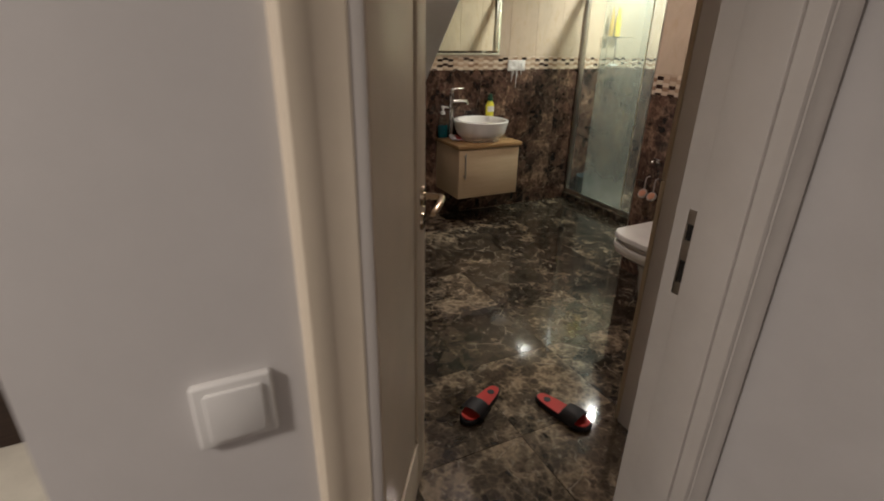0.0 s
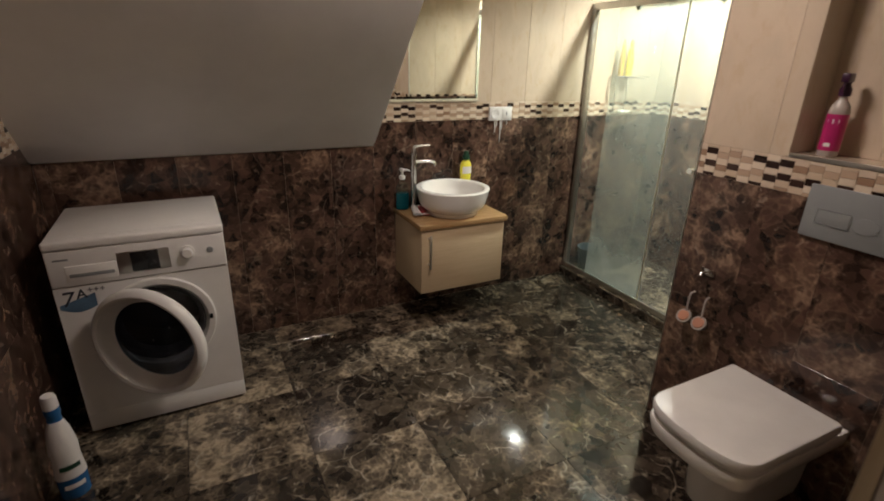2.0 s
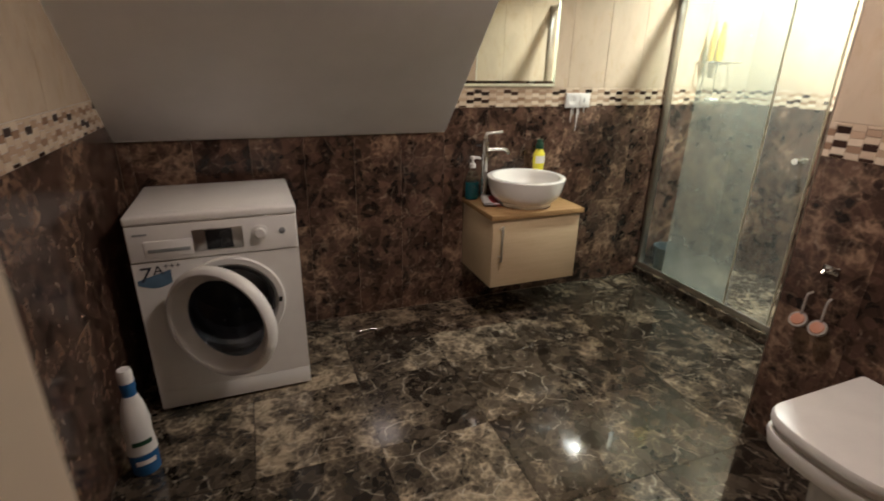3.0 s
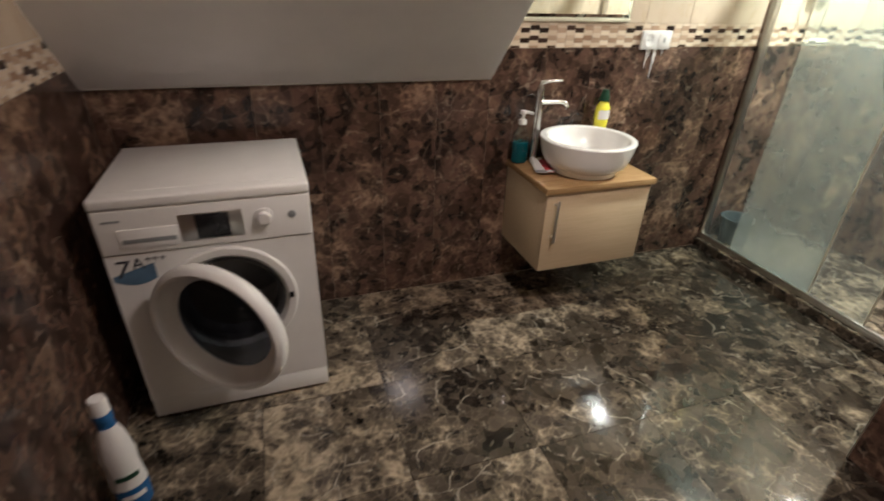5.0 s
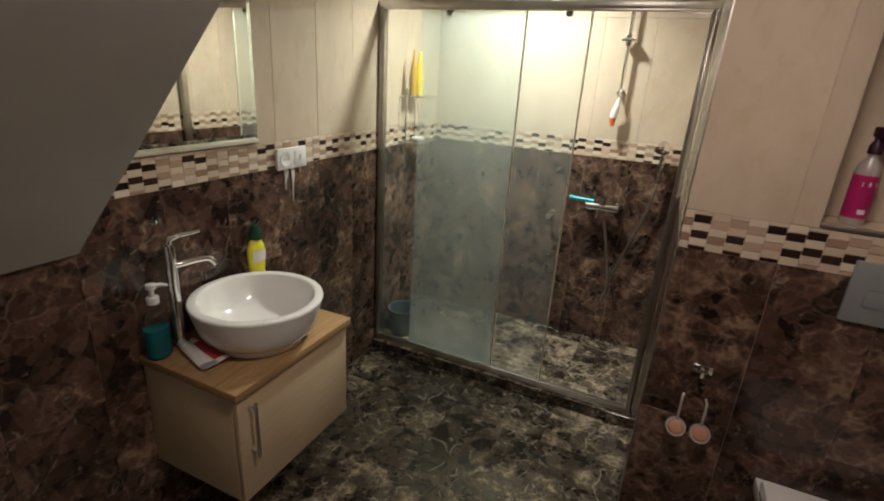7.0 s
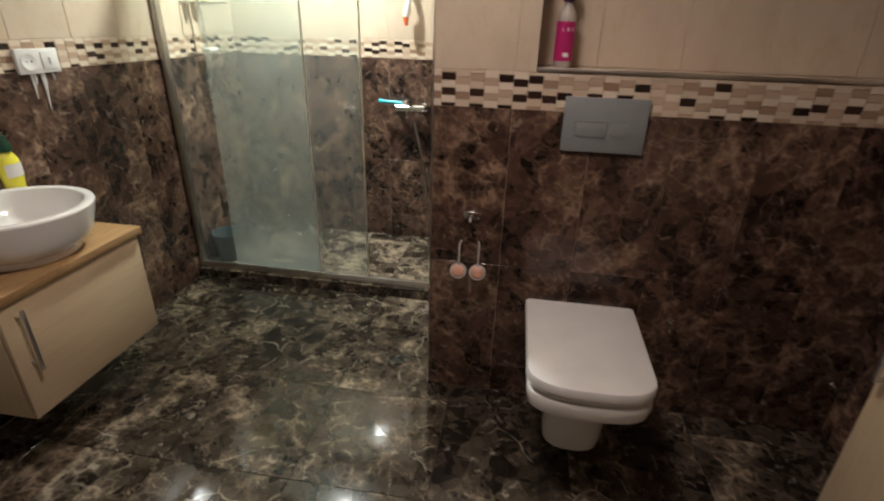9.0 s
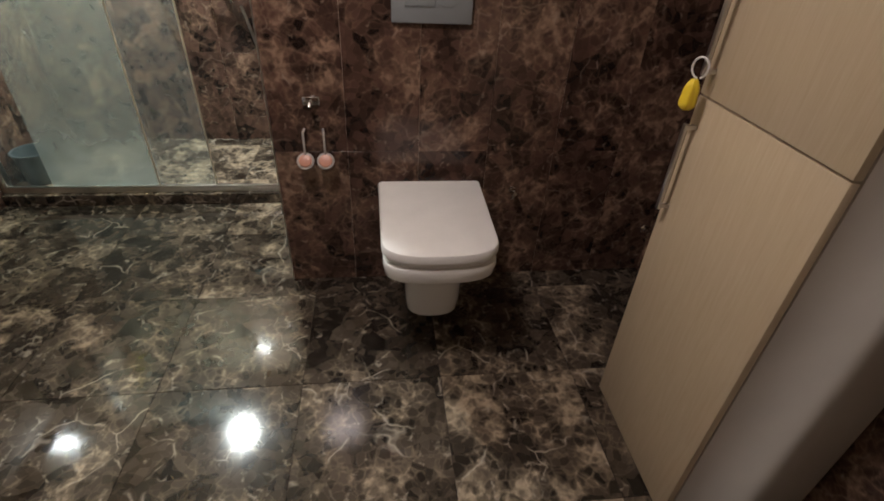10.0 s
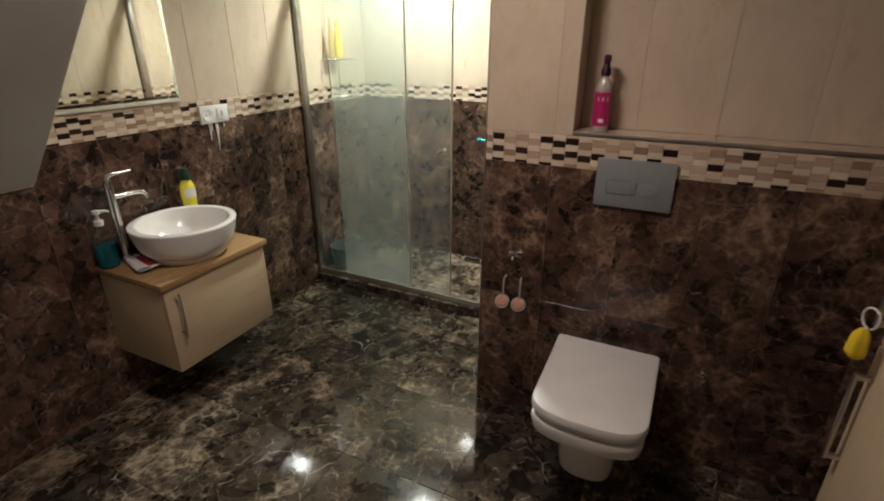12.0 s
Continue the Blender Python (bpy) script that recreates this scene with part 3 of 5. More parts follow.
jamb(X_J0 - 0.02, X_J0, 1)
jamb(X_J1, X_J1 + 0.02, -1)
part("head_jamb", box(B(), (X_J0, Y_HALL - 0.012, DOOR_H), (X_J1, Y_S + 0.012, DOOR_H + 0.02), 0.002), M_JAMB, door_frame)
part("door_stop", box(B(), (X_J1 - 0.012, Y_HALL + 0.02, 0.0), (X_J1 + 0.0005, Y_S - 0.045, DOOR_H), 0.003), M_JAMB, door_frame)
part("door_stop", box(B(), (X_J0 - 0.0005, Y_HALL + 0.02, 0.0), (X_J0 + 0.012, Y_S - 0.045, DOOR_H), 0.003), M_JAMB, door_frame)


def casing(x_in, sign, y, out, mat=M_JAMB):
    """A moulded board beside the opening: steps and a rounded outer edge."""
    prof = [(0.0, 0.0), (0.0, 0.010), (0.005, 0.014), (0.040, 0.014), (0.044, 0.017), (0.064, 0.017), (0.070, 0.012), (0.072, 0.0)]
    bm = B()
    loft(bm, [[(x_in + sign * u, y + out * d, z) for u, d in prof] for z in (-0.004, DOOR_H + 0.075)])
    return part("casing", bm, mat, door_frame)


casing(X_J0 - 0.012, -1, Y_HALL, -1, M_DOOR)
casing(X_J1 + 0.012, 1, Y_HALL, -1)
casing(X_J0 - 0.012, -1, Y_S, 1)
casing(X_J1 + 0.012, 1, Y_S + 0.0005, 1)
part("head_casing", box(B(), (X_J0 - 0.085, Y_HALL - 0.020, DOOR_H + 0.005), (X_J1 + 0.085, Y_HALL, DOOR_H + 0.078), 0.005), M_JAMB, door_frame)
strike = part("strike_plate", box(B(), (X_J1 - 0.0015, 0.716, 0.885), (X_J1 + 0.001, 0.740, 1.075), 0.0008), M_STEEL, door_frame, "brushed steel strike plate")
part("latch_hole", box(B(), (X_J1 - 0.0022, 0.722, 1.010), (X_J1 - 0.0012, 0.735, 1.045), 0.0004), M_BLACK, strike)
part("bolt_hole", box(B(), (X_J1 - 0.0022, 0.722, 0.915), (X_J1 - 0.0012, 0.735, 0.965), 0.0004), M_BLACK, strike)

# ---------- door leaf ----------
LEAF_W, LEAF_H, LEAF_T = 0.652, 2.025, 0.040
door = thing("door_1", "cream painted panelled wooden door standing open inwards", "door", pose(X_J0 + 0.012, Y_S - 0.012, 0.008, 0, 0, 56.2), kind="structure")
bm = B()
box(bm, (0.0, 0.006, 0.0), (LEAF_W, LEAF_T - 0.006, LEAF_H), 0.001)
for y0, y1 in ((0.0, 0.0065), (LEAF_T - 0.0065, LEAF_T)):
    box(bm, (0.0, y0, 0.0), (0.115, y1, LEAF_H), 0.002)
    box(bm, (LEAF_W - 0.115, y0, 0.0), (LEAF_W, y1, LEAF_H), 0.002)
    for z0, z1 in ((0.0, 0.20), (LEAF_H - 0.12, LEAF_H)):
        box(bm, (0.1145, y0 + 0.0002, z0), (LEAF_W - 0.1145, y1, z1), 0.002)
part("leaf", bm, M_DOOR, door)
for z0, z1 in ((0.20, LEAF_H - 0.12),):
    bm = B()
    for y0, y1 in ((0.001, 0.0062), (LEAF_T - 0.0062, LEAF_T - 0.001)):
        box(bm, (0.150, y0, z0 + 0.035), (LEAF_W - 0.150, y1, z1 - 0.035), 0.0045, 2)
    part("raised_panel", bm, M_DOOR, door)
    bm = B()
    for y0, y1 in ((-0.003, 0.0062), (LEAF_T - 0.0062, LEAF_T + 0.003)):
        for a, b in (((0.113, z0 - 0.002), (0.127, z1 + 0.002)), ((LEAF_W - 0.127, z0 - 0.002), (LEAF_W - 0.113, z1 + 0.002)),
                     ((0.113, z0 - 0.002), (LEAF_W - 0.113, z0 + 0.012)), ((0.113, z1 - 0.012), (LEAF_W - 0.113, z1 + 0.002))):
            box(bm, (a[0], y0, a[1]), (b[0], y1, b[1]), 0.003)
    part("panel_moulding", bm, M_DOOR, door)
for side, y in ((-1, -0.0005), (1, LEAF_T + 0.0005)):
    h = B()
    rod(h, (LEAF_W - 0.058, y, 0.995), (LEAF_W - 0.058, y + side * 0.009, 0.995), 0.027, 0.025, 24)
    rose = part("handle_rose", h, M_BRASS, door, "round worn nickel handle rose")
    h = B()
    tube(h, [(LEAF_W - 0.058, y + side * 0.006, 0.995), (LEAF_W - 0.058, y + side * 0.040, 0.995), (LEAF_W - 0.062, y + side * 0.052, 0.995), (LEAF_W - 0.075, y + side * 0.057, 0.995),
             (LEAF_W - 0.120, y + side * 0.056, 0.994), (LEAF_W - 0.170, y + side * 0.052, 0.990), (LEAF_W - 0.180, y + side * 0.050, 0.989)],
         [0.0095, 0.0095, 0.010, 0.010, 0.009, 0.0085, 0.006], 12)
    part("lever_handle", h, M_BRASS, door, "worn nickel lever handle")
    h = B()
    rod(h, (LEAF_W - 0.058, y, 0.925), (LEAF_W - 0.058, y + side * 0.007, 0.925), 0.025, 0.023, 24)
    k = part("keyhole_rose", h, M_BRASS, door)
    part("keyhole", box(B(), (LEAF_W - 0.061, min(y, y + side * 0.0078), 0.913), (LEAF_W - 0.055, max(y, y + side * 0.0078), 0.935), 0.0008), M_BLACK, k)
part("lock_plate", box(B(), (LEAF_W - 0.0008, 0.010, 0.86), (LEAF_W + 0.001, 0.030, 1.08), 0.0004), M_STEEL, door)
for z in (0.25, 1.75):
    part("hinge", rod(B(), (-0.006, LEAF_T * 0.2, z), (-0.006, LEAF_T * 0.2, z + 0.09), 0.007), M_STEEL, door)

# light switch on the hall wall
sw = thing("light_switch", "white plastic light switch on the hall wall", "light switch", pose(0.170, Y_HALL, 1.000))
part("frame", box(B(), (-0.042, -0.011, -0.042), (0.042, 0.001, 0.042), 0.004, 3), M_PLASTIC, sw)
part("rocker", box(B(), (-0.030, -0.016, -0.032), (0.030, -0.009, 0.032), 0.003, 2), M_PLASTIC, sw)

# ---------- shower enclosure ----------
enc = thing("shower_enclosure", "sliding glass shower enclosure with metal rails, lime-hazed glass", "shower enclosure", pose(X_G, 0, 0))
Z_R0, Z_R1 = Z_SILL + 0.001, 1.835
bm = B()
box(bm, (-0.022, Y_C + 0.004, Z_R0), (0.022, Y_N - 0.001, Z_R0 + 0.022), 0.004)
box(bm, (-0.020, Y_C + 0.004, Z_R0 + 0.021), (-0.012, Y_N - 0.001, Z_R0 + 0.034), 0.002)
part("bottom_rail", bm, M_ALU, enc)
bm = B()
box(bm, (-0.022, Y_C + 0.004, Z_R1 - 0.030), (0.022, Y_N - 0.001, Z_R1), 0.004)
box(bm, (-0.020, Y_C + 0.004, Z_R1 - 0.040), (-0.014, Y_N - 0.001, Z_R1 - 0.028), 0.002)
part("top_rail", bm, M_ALU, enc)
for y0, y1 in ((Y_N - 0.030, Y_N - 0.001), (Y_C + 0.004, Y_C + 0.034)):
    bm = B()
    box(bm, (-0.020, y0, Z_R0 + 0.021), (0.020, y1, Z_R1 - 0.029), 0.004)
    box(bm, (-0.024, y0 + 0.008, Z_R0 + 0.021), (-0.018, y1 - 0.008, Z_R1 - 0.029), 0.002)
    part("wall_profile", bm, M_PROFILE, enc, "darkened metal wall profile")


def pane(name, x, y0, y1, mat, edges):
    p = part(name, box(B(), (x - 0.003, y0, Z_R0 + 0.024), (x + 0.003, y1, Z_R1 - 0.030), 0.0008), mat, enc)
    p.visible_shadow = True
    for y in edges:
        part("edge_seal", box(B(), (x - 0.005, y - 0.0035, Z_R0 + 0.026), (x + 0.005, y + 0.0035, Z_R1 - 0.032), 0.002), M_EDGE, p, "yellowed plastic edge seal")
    return p


pane("fixed_pane", -0.006, 2.972, Y_N - 0.028, M_FIXED, (2.972,))
slide = pane("sliding_pane", 0.010, 2.708, 3.47, M_SLIDE, (2.708,))
kn = B()
rod(kn, (-0.014, 2.765, 0.955), (0.030, 2.765, 0.955), 0.006)
rod(kn, (-0.034, 2.765, 0.955), (-0.012, 2.765, 0.955), 0.015, 0.013, 20)
rod(kn, (0.028, 2.765, 0.955), (0.044, 2.765, 0.955), 0.013, 0.014, 20)
part("door_knob", kn, M_CHROME, slide, "small round chrome knob")
for y in (2.80, 3.33):
    r = B()
    rod(r, (0.004, y, Z_R1 - 0.045), (0.018, y, Z_R1 - 0.045), 0.014, None, 16)
    part("roller", r, M_GREYP, slide)

# ---------- ceiling lamps ----------
def ceiling_lamp(x, y, r, drop, label):
    cl = thing("ceiling_lamp", label, "ceiling lamp", pose(x, y, Z_C), "ceiling lamps")
    part("housing", lathe(B(), [(r * 0.6, -0.001), (r * 1.25, -0.001), (r * 1.25, -drop * 0.75), (r * 1.13, -drop), (r * 1.03, -drop), (r, -0.002)], 40), M_WHITE, cl)
    part("diffuser", lathe(B(), [(r * 0.99, -0.006), (r * 0.99, -drop * 0.6), (r * 0.75, -drop * 0.78), (0.004, -drop * 0.8)], 40), M_GLOW, cl, "glowing opal diffuser")


ceiling_lamp(LAMP[0], LAMP[1], 0.060, 0.024, "round white ceiling lamp over the shower, lit")
ceiling_lamp(ROOM_LAMP[0], ROOM_LAMP[1], 0.155, 0.070, "wide round white ceiling lamp beside the sloping ceiling, lit")

# ---------- vanity ----------
VX0, VX1, VY0, VZ0, VZ1 = 1.865, 2.400, 3.292, 0.247, 0.652
van = thing("vanity_cabinet", "small wall-hung oak vanity cabinet with a beige door", "vanity cabinet", pose(0, 0, 0))
for x in (VX0 + 0.006, VX1 - 0.024):
    part("side_panel", box(B(), (x, VY0 + 0.018, VZ0), (x + 0.018, Y_N - 0.001, VZ1 - 0.028), 0.001), M_BEIGE, van)
part("bottom_panel", box(B(), (VX0 + 0.024, VY0 + 0.019, VZ0), (VX1 - 0.024, Y_N - 0.001, VZ0 + 0.018), 0.001), M_BEIGE, van)
part("back_panel", box(B(), (VX0 + 0.024, Y_N - 0.012, VZ0 + 0.018), (VX1 - 0.024, Y_N - 0.002, VZ1 - 0.028), 0.001), M_BEIGE, van)
part("worktop", box(B(), (VX0 - 0.006, VY0 - 0.012, VZ1 - 0.028), (VX1 + 0.010, Y_N - 0.001, VZ1), 0.003), M_OAK, van, "oak worktop with a worn varnish")
vd = part("door", box(B(), (VX0 + 0.006, VY0, VZ0 + 0.001), (VX1 - 0.006, VY0 + 0.017, VZ1 - 0.031), 0.002), M_BEIGE, van)
hb = B()
hx, hy = VX0 + 0.049, VY0 - 0.028
tube(hb, [(hx, hy, 0.402), (hx, hy, 0.404), (hx, hy, 0.596), (hx, hy, 0.598)], [0.0045, 0.006, 0.006, 0.0045], 12)
for z in (0.424, 0.576):
    rod(hb, (hx, hy, z), (hx, VY0 + 0.001, z), 0.005)
part("handle", hb, M_STEEL, vd, "brushed steel bar handle")

basin = thing("wash_basin", "round white ceramic vessel basin standing on the worktop", "wash basin", pose(2.140, 3.462, VZ1 + 0.0005))
prof = [(0.010, 0.0), (0.140, 0.0), (0.147, 0.003), (0.150, 0.010), (0.152, 0.024), (0.170, 0.034), (0.185, 0.050), (0.195, 0.075), (0.204, 0.110), (0.211, 0.140), (0.2125, 0.147), (0.210, 0.152), (0.205, 0.154),
        (0.188, 0.154), (0.183, 0.152), (0.180, 0.147), (0.172, 0.115), (0.154, 0.074), (0.118, 0.044), (0.060, 0.031), (0.024, 0.028)]
part("bowl", lathe(B(), prof, 56), M_CERAMIC, basin)
part("drain", lathe(B(), [(0.0255, 0.0285), (0.0255, 0.033), (0.018, 0.036), (0.003, 0.036)], 24), M_CHROME, basin, "chrome basin drain")

tap = thing("basin_tap", "tall chrome single-lever basin tap", "tap", pose(1.968, 3.630, VZ1 + 0.0005, 0, 0, -22))
part("tap_body", lathe(B(), [(0.004, 0), (0.025, 0), (0.025, 0.006), (0.0180, 0.012), (0.0170, 0.30), (0.0175, 0.335), (0.016, 0.345), (0.004, 0.347)], 28), M_CHROME, tap)
sp = B()
tube(sp, [(0.0, 0, 0.275), (0.06, 0, 0.280), (0.098, 0, 0.281), (0.116, 0, 0.276), (0.126, 0, 0.262), (0.128, 0, 0.252)], [0.012, 0.0105, 0.0095, 0.0095, 0.0095, 0.009], 14)
part("spout", sp, M_CHROME, tap)
lv = B()
tube(lv, [(0.0, 0, 0.342), (0.004, 0, 0.362), (0.03, 0, 0.368), (0.07, 0, 0.371), (0.092, 0, 0.373)], [0.010, 0.011, 0.0075, 0.006, 0.005], 12)
part("lever", lv, M_CHROME, tap)

soap = thing("soap_dispenser", "clear pump bottle with teal liquid soap", "soap bottle", pose(1.897, 3.632, VZ1 + 0.0005) @ Matrix.Diagonal((1.08, 1.08, 1.2, 1)))
part("bottle", lathe(B(), [(0.004, 0), (0.032, 0), (0.036, 0.006), (0.036, 0.090), (0.031, 0.115), (0.017, 0.136), (0.014, 0.148), (0.004, 0.149)], 28, sy=0.8), M_CLEARP, soap)
part("liquid", lathe(B(), [(0.003, 0.003), (0.031, 0.003), (0.0345, 0.008), (0.0345, 0.082), (0.003, 0.083)], 28, sy=0.79), M_TEAL, soap, "teal liquid soap")
pu = B()
lathe(pu, [(0.004, 0.149), (0.016, 0.149), (0.016, 0.166), (0.007, 0.168), (0.006, 0.186), (0.013, 0.188), (0.013, 0.200), (0.003, 0.202)], 20)
tube(pu, [(0, 0, 0.194), (0.022, -0.012, 0.195), (0.036, -0.020, 0.190)], [0.006, 0.0055, 0.004], 10)
part("pump", pu, M_PLASTIC, soap, "white pump head")

cr = thing("cleaner_bottle", "lemon yellow cream cleaner bottle with a dark green cap", "bottle", pose(2.320, 3.640, VZ1 + 0.0005) @ Matrix.Diagonal((0.95, 0.95, 0.96, 1)))
part("bottle", lathe(B(), [(0.004, 0), (0.036, 0), (0.040, 0.008), (0.040, 0.10), (0.034, 0.15), (0.040, 0.205), (0.038, 0.245), (0.024, 0.270), (0.018, 0.276), (0.004, 0.277)], 28, sy=0.66), M_LEMON, cr)
part("cap", lathe(B(), [(0.004, 0.277), (0.024, 0.277), (0.024, 0.297), (0.017, 0.315), (0.015, 0.330), (0.004, 0.332)], 20), M_GREEN, cr, "dark green cap")
lb = B()
loft(lb, [[(0.0405 * math.sin(a), -0.0275 * math.cos(a), z) for a in (-0.9, -0.5, 0, 0.5, 0.9)] for z in (0.190, 0.215, 0.235)], cap=False, closed=False)
part("label", lb, M_WHITEINK, cr, "pale printed label")



def paste_tube(name, label, m, body, stripe):
    tp = thing(name, label, "toothpaste tube", m, "tubes on the worktop")
    tb = B()
    loft(tb, [[(sx * 0.019 * k, y, 0.013 + 0.013 * q * sz) for sx, sz in ((-1, 0), (-0.7, 0.8), (0, 1), (0.7, 0.8), (1, 0), (0.7, -0.8), (0, -1), (-0.7, -0.8))]
              for y, k, q in ((-0.070, 1.20, 0.10), (-0.02, 1.08, 0.55), (0.03, 0.95, 0.9), (0.070, 0.85, 0.98), (0.077, 0.45, 0.5))])
    part("tube", tb, body, tp)
    part("tube_cap", rod(B(), (0, 0.077, 0.013), (0, 0.102, 0.013), 0.0125, 0.0115), M_WHITEINK, tp)
    rp = B()
    loft(rp, [[(sx * 0.0195 * k, y, 0.0135 + 0.0138 * q * sz) for sx, sz in ((-1, 0), (-0.7, 0.8), (0, 1), (0.7, 0.8), (1, 0))] for y, k, q in ((-0.071, 1.21, 0.12), (-0.060, 1.18, 0.24), (-0.052, 1.16, 0.30))], cap=False, closed=False)
    part("printed_end", rp, stripe, tp)


paste_tube("toothpaste_tube", "white toothpaste tube lying on the worktop", pose(1.934, 3.512, VZ1 + 0.001, 0, 0, -15) @ Matrix.Diagonal((1.15, 1.15, 1.1, 1)), M_WHITEINK, M_GREYP)
paste_tube("cream_tube", "red cream tube lying beside the basin", pose(1.972, 3.500, VZ1 + 0.001, 0, 0, -8), M_REDINK, M_WHITEINK)

# ---------- mirror, socket ----------
mi = thing("wall_mirror", "rectangular wall mirror with a thin polished edge", "mirror", pose(0, 0, 0))
bm = B()
MX0, MX1, MZ0, MZ1 = 1.76, 2.405, 1.268, 2.02
o = [(MX0, Y_N - 0.004, MZ0), (MX1, Y_N - 0.004, MZ0), (MX1, Y_N - 0.004, MZ1), (MX0, Y_N - 0.004, MZ1)]
i = [(MX0 + 0.018, Y_N - 0.009, MZ0 + 0.018), (MX1 - 0.018, Y_N - 0.009, MZ0 + 0.018), (MX1 - 0.018, Y_N - 0.009, MZ1 - 0.018), (MX0 + 0.018, Y_N - 0.009, MZ1 - 0.018)]
bk = [(x, Y_N - 0.0005, z) for x, _, z in o]
loft(bm, [bk, o, i])
plate = new("mirror_plate", finish("mirror_plate", bm, M_MIRROR, smooth=False))
plate.parent = mi
part("lower_ledge", box(B(), (MX0, Y_N - 0.014, MZ0 - 0.012), (MX1, Y_N - 0.0005, MZ0 - 0.0005), 0.002), M_EDGE, mi, "pale narrow ledge under the glass")

so = thing("wall_socket", "white double wall socket set in the mosaic band", "wall socket", pose(2.571, Y_N - 0.0075, 1.180))
part("frame", box(B(), (-0.082, -0.008, -0.041), (0.082, 0.006, 0.041), 0.003, 2), M_PLASTIC, so)
bm = B()
bmr = [(0.030, -0.0085), (0.030, -0.010), (0.022, -0.010), (0.020, -0.0088), (0.003, -0.0088)]
loft(bm, [[(-0.040 + r * math.cos(a * math.pi / 14), y, r * math.sin(a * math.pi / 14)) for a in range(28)] for r, y in bmr])
well = part("socket_well", bm, M_PLASTIC, so)
for dx in (-0.0095, 0.0095):
    part("pin_hole", rod(B(), (-0.040 + dx, -0.0090, 0), (-0.040 + dx, -0.0087, 0), 0.0028, None, 12), M_BLACK, well)
for x, l in ((-0.034, 0.085), (-0.022, 0.040), (0.006, 0.135), (0.014, 0.060), (0.052, 0.030)):
    part("filler_drip", tube(B(), [(x, 0.004, -0.040), (x + 0.002, 0.0035, -0.040 - l * 0.5), (x + 0.001, 0.0045, -0.040 - l)], [0.004, 0.0035, 0.001], 8), M_WHITE, so, "white filler drip")
part("rocker", box(B(), (0.010, -0.011, -0.030), (0.070, -0.007, 0.030), 0.0015), M_PLASTIC, so)
part("rocker_mark", box(B(), (0.036, -0.0116, -0.012), (0.044, -0.0105, 0.012), 0.0003), M_GREYP, so)

# ---------- washing machine ----------
WMX, WMY = 0.599, 3.100
wm = thing("washing_machine", "white front-loading washing machine with its door ajar", "washing machine", pose(WMX, WMY, 0.0, 0, 0, 0.5))
PC, PR = (0.022, 0.447), 0.205
bm = B()
box(bm, (-0.298, 0.004, 0.012), (-0.285, 0.49, 0.815), 0.003)
box(bm, (0.285, 0.004, 0.012), (0.298, 0.49, 0.815), 0.003)
box(bm, (-0.285, 0.480, 0.012), (0.285, 0.49, 0.815))
box(bm, (-0.285, 0.020, 0.012), (0.285, 0.480, 0.025))
part("body", bm, M_WHITE, wm)
# front plate with a round opening
bm = B()
n = 48
outer, inner = [], []
for k in range(n):
    a = 2 * math.pi * k / n
    c, s_ = math.cos(a), math.sin(a)
    hx, z0, z1 = 0.298, 0.095, 0.662
    tx = ((hx - PC[0]) if c > 0 else (hx + PC[0])) / max(abs(c), 1e-6)
    tz = ((z1 - PC[1]) if s_ > 0 else (PC[1] - z0)) / max(abs(s_), 1e-6)
    t = min(tx, tz)
    outer.append((PC[0] + c * t, PC[1] + s_ * t))
    inner.append((PC[0] + c * PR, PC[1] + s_ * PR))
for cx in (-0.298, 0.298):
    for cz in (0.095, 0.662):
        a = math.atan2(cz - PC[1], cx - PC[0])
        outer[round(a / (2 * math.pi) * n) % n] = (cx, cz)
loft(bm, [[(x, 0.012, z) for x, z in outer], [(x, 0.0, z) for x, z in outer], [(x, 0.0, z) for x, z in inner], [(x, 0.012, z) for x, z in inner]], cap=False)
part("front_plate", bm, M_WHITE, wm)
part("kick_plate", box(B(), (-0.298, 0.0005, 0.014), (0.298, 0.012, 0.0935), 0.002), M_WHITE, wm)
part("control_panel", box(B(), (-0.298, -0.006, 0.664), (0.298, 0.02, 0.806), 0.006, 3), M_WHITE, wm)
bm = B()
box(bm, (-0.300, -0.010, 0.806), (0.300, 0.49, 0.842), 0.010, 3)
part("lid", bm, M_WHITE, wm)
part("lid_inset", box(B(), (-0.262, 0.045, 0.841), (0.262, 0.460, 0.8435), 0.001), M_WHITE, wm)
dr = part("detergent_drawer", box(B(), (-0.245, -0.0095, 0.682), (-0.083, 0.0, 0.745), 0.003), M_WHITE, wm)
part("drawer_grip", box(B(), (-0.235, -0.0105, 0.700), (-0.093, -0.0085, 0.714), 0.0008), M_GREYP, dr)
ds = part("display_panel", box(B(), (-0.080, -0.009, 0.690), (0.096, -0.0055, 0.775), 0.0015), M_STEEL, wm, "grey display surround")
part("screen", box(B(), (-0.036, -0.0105, 0.694), (0.058, -0.0085, 0.771), 0.001), M_BLACK, ds, "dark display")
part("dial", loft(B(), [ring((0.157, y, 0.742), Vector((1, 0, 0)), Vector((0, 0, 1)), r, 32) for y, r in ((-0.005, 0.029), (-0.012, 0.029), (-0.014, 0.021), (-0.028, 0.0195), (-0.030, 0.017))]), M_PLASTIC, wm)
part("start_button", loft(B(), [ring((0.240, y, 0.742), Vector((1, 0, 0)), Vector((0, 0, 1)), r, 24) for y, r in ((-0.005, 0.012), (-0.009, 0.012), (-0.010, 0.010))]), M_GREYP, wm)
part("maker_mark", box(B(), (-0.275, -0.0068, 0.768), (-0.228, -0.0058, 0.775), 0.0002), M_GREYP, wm)
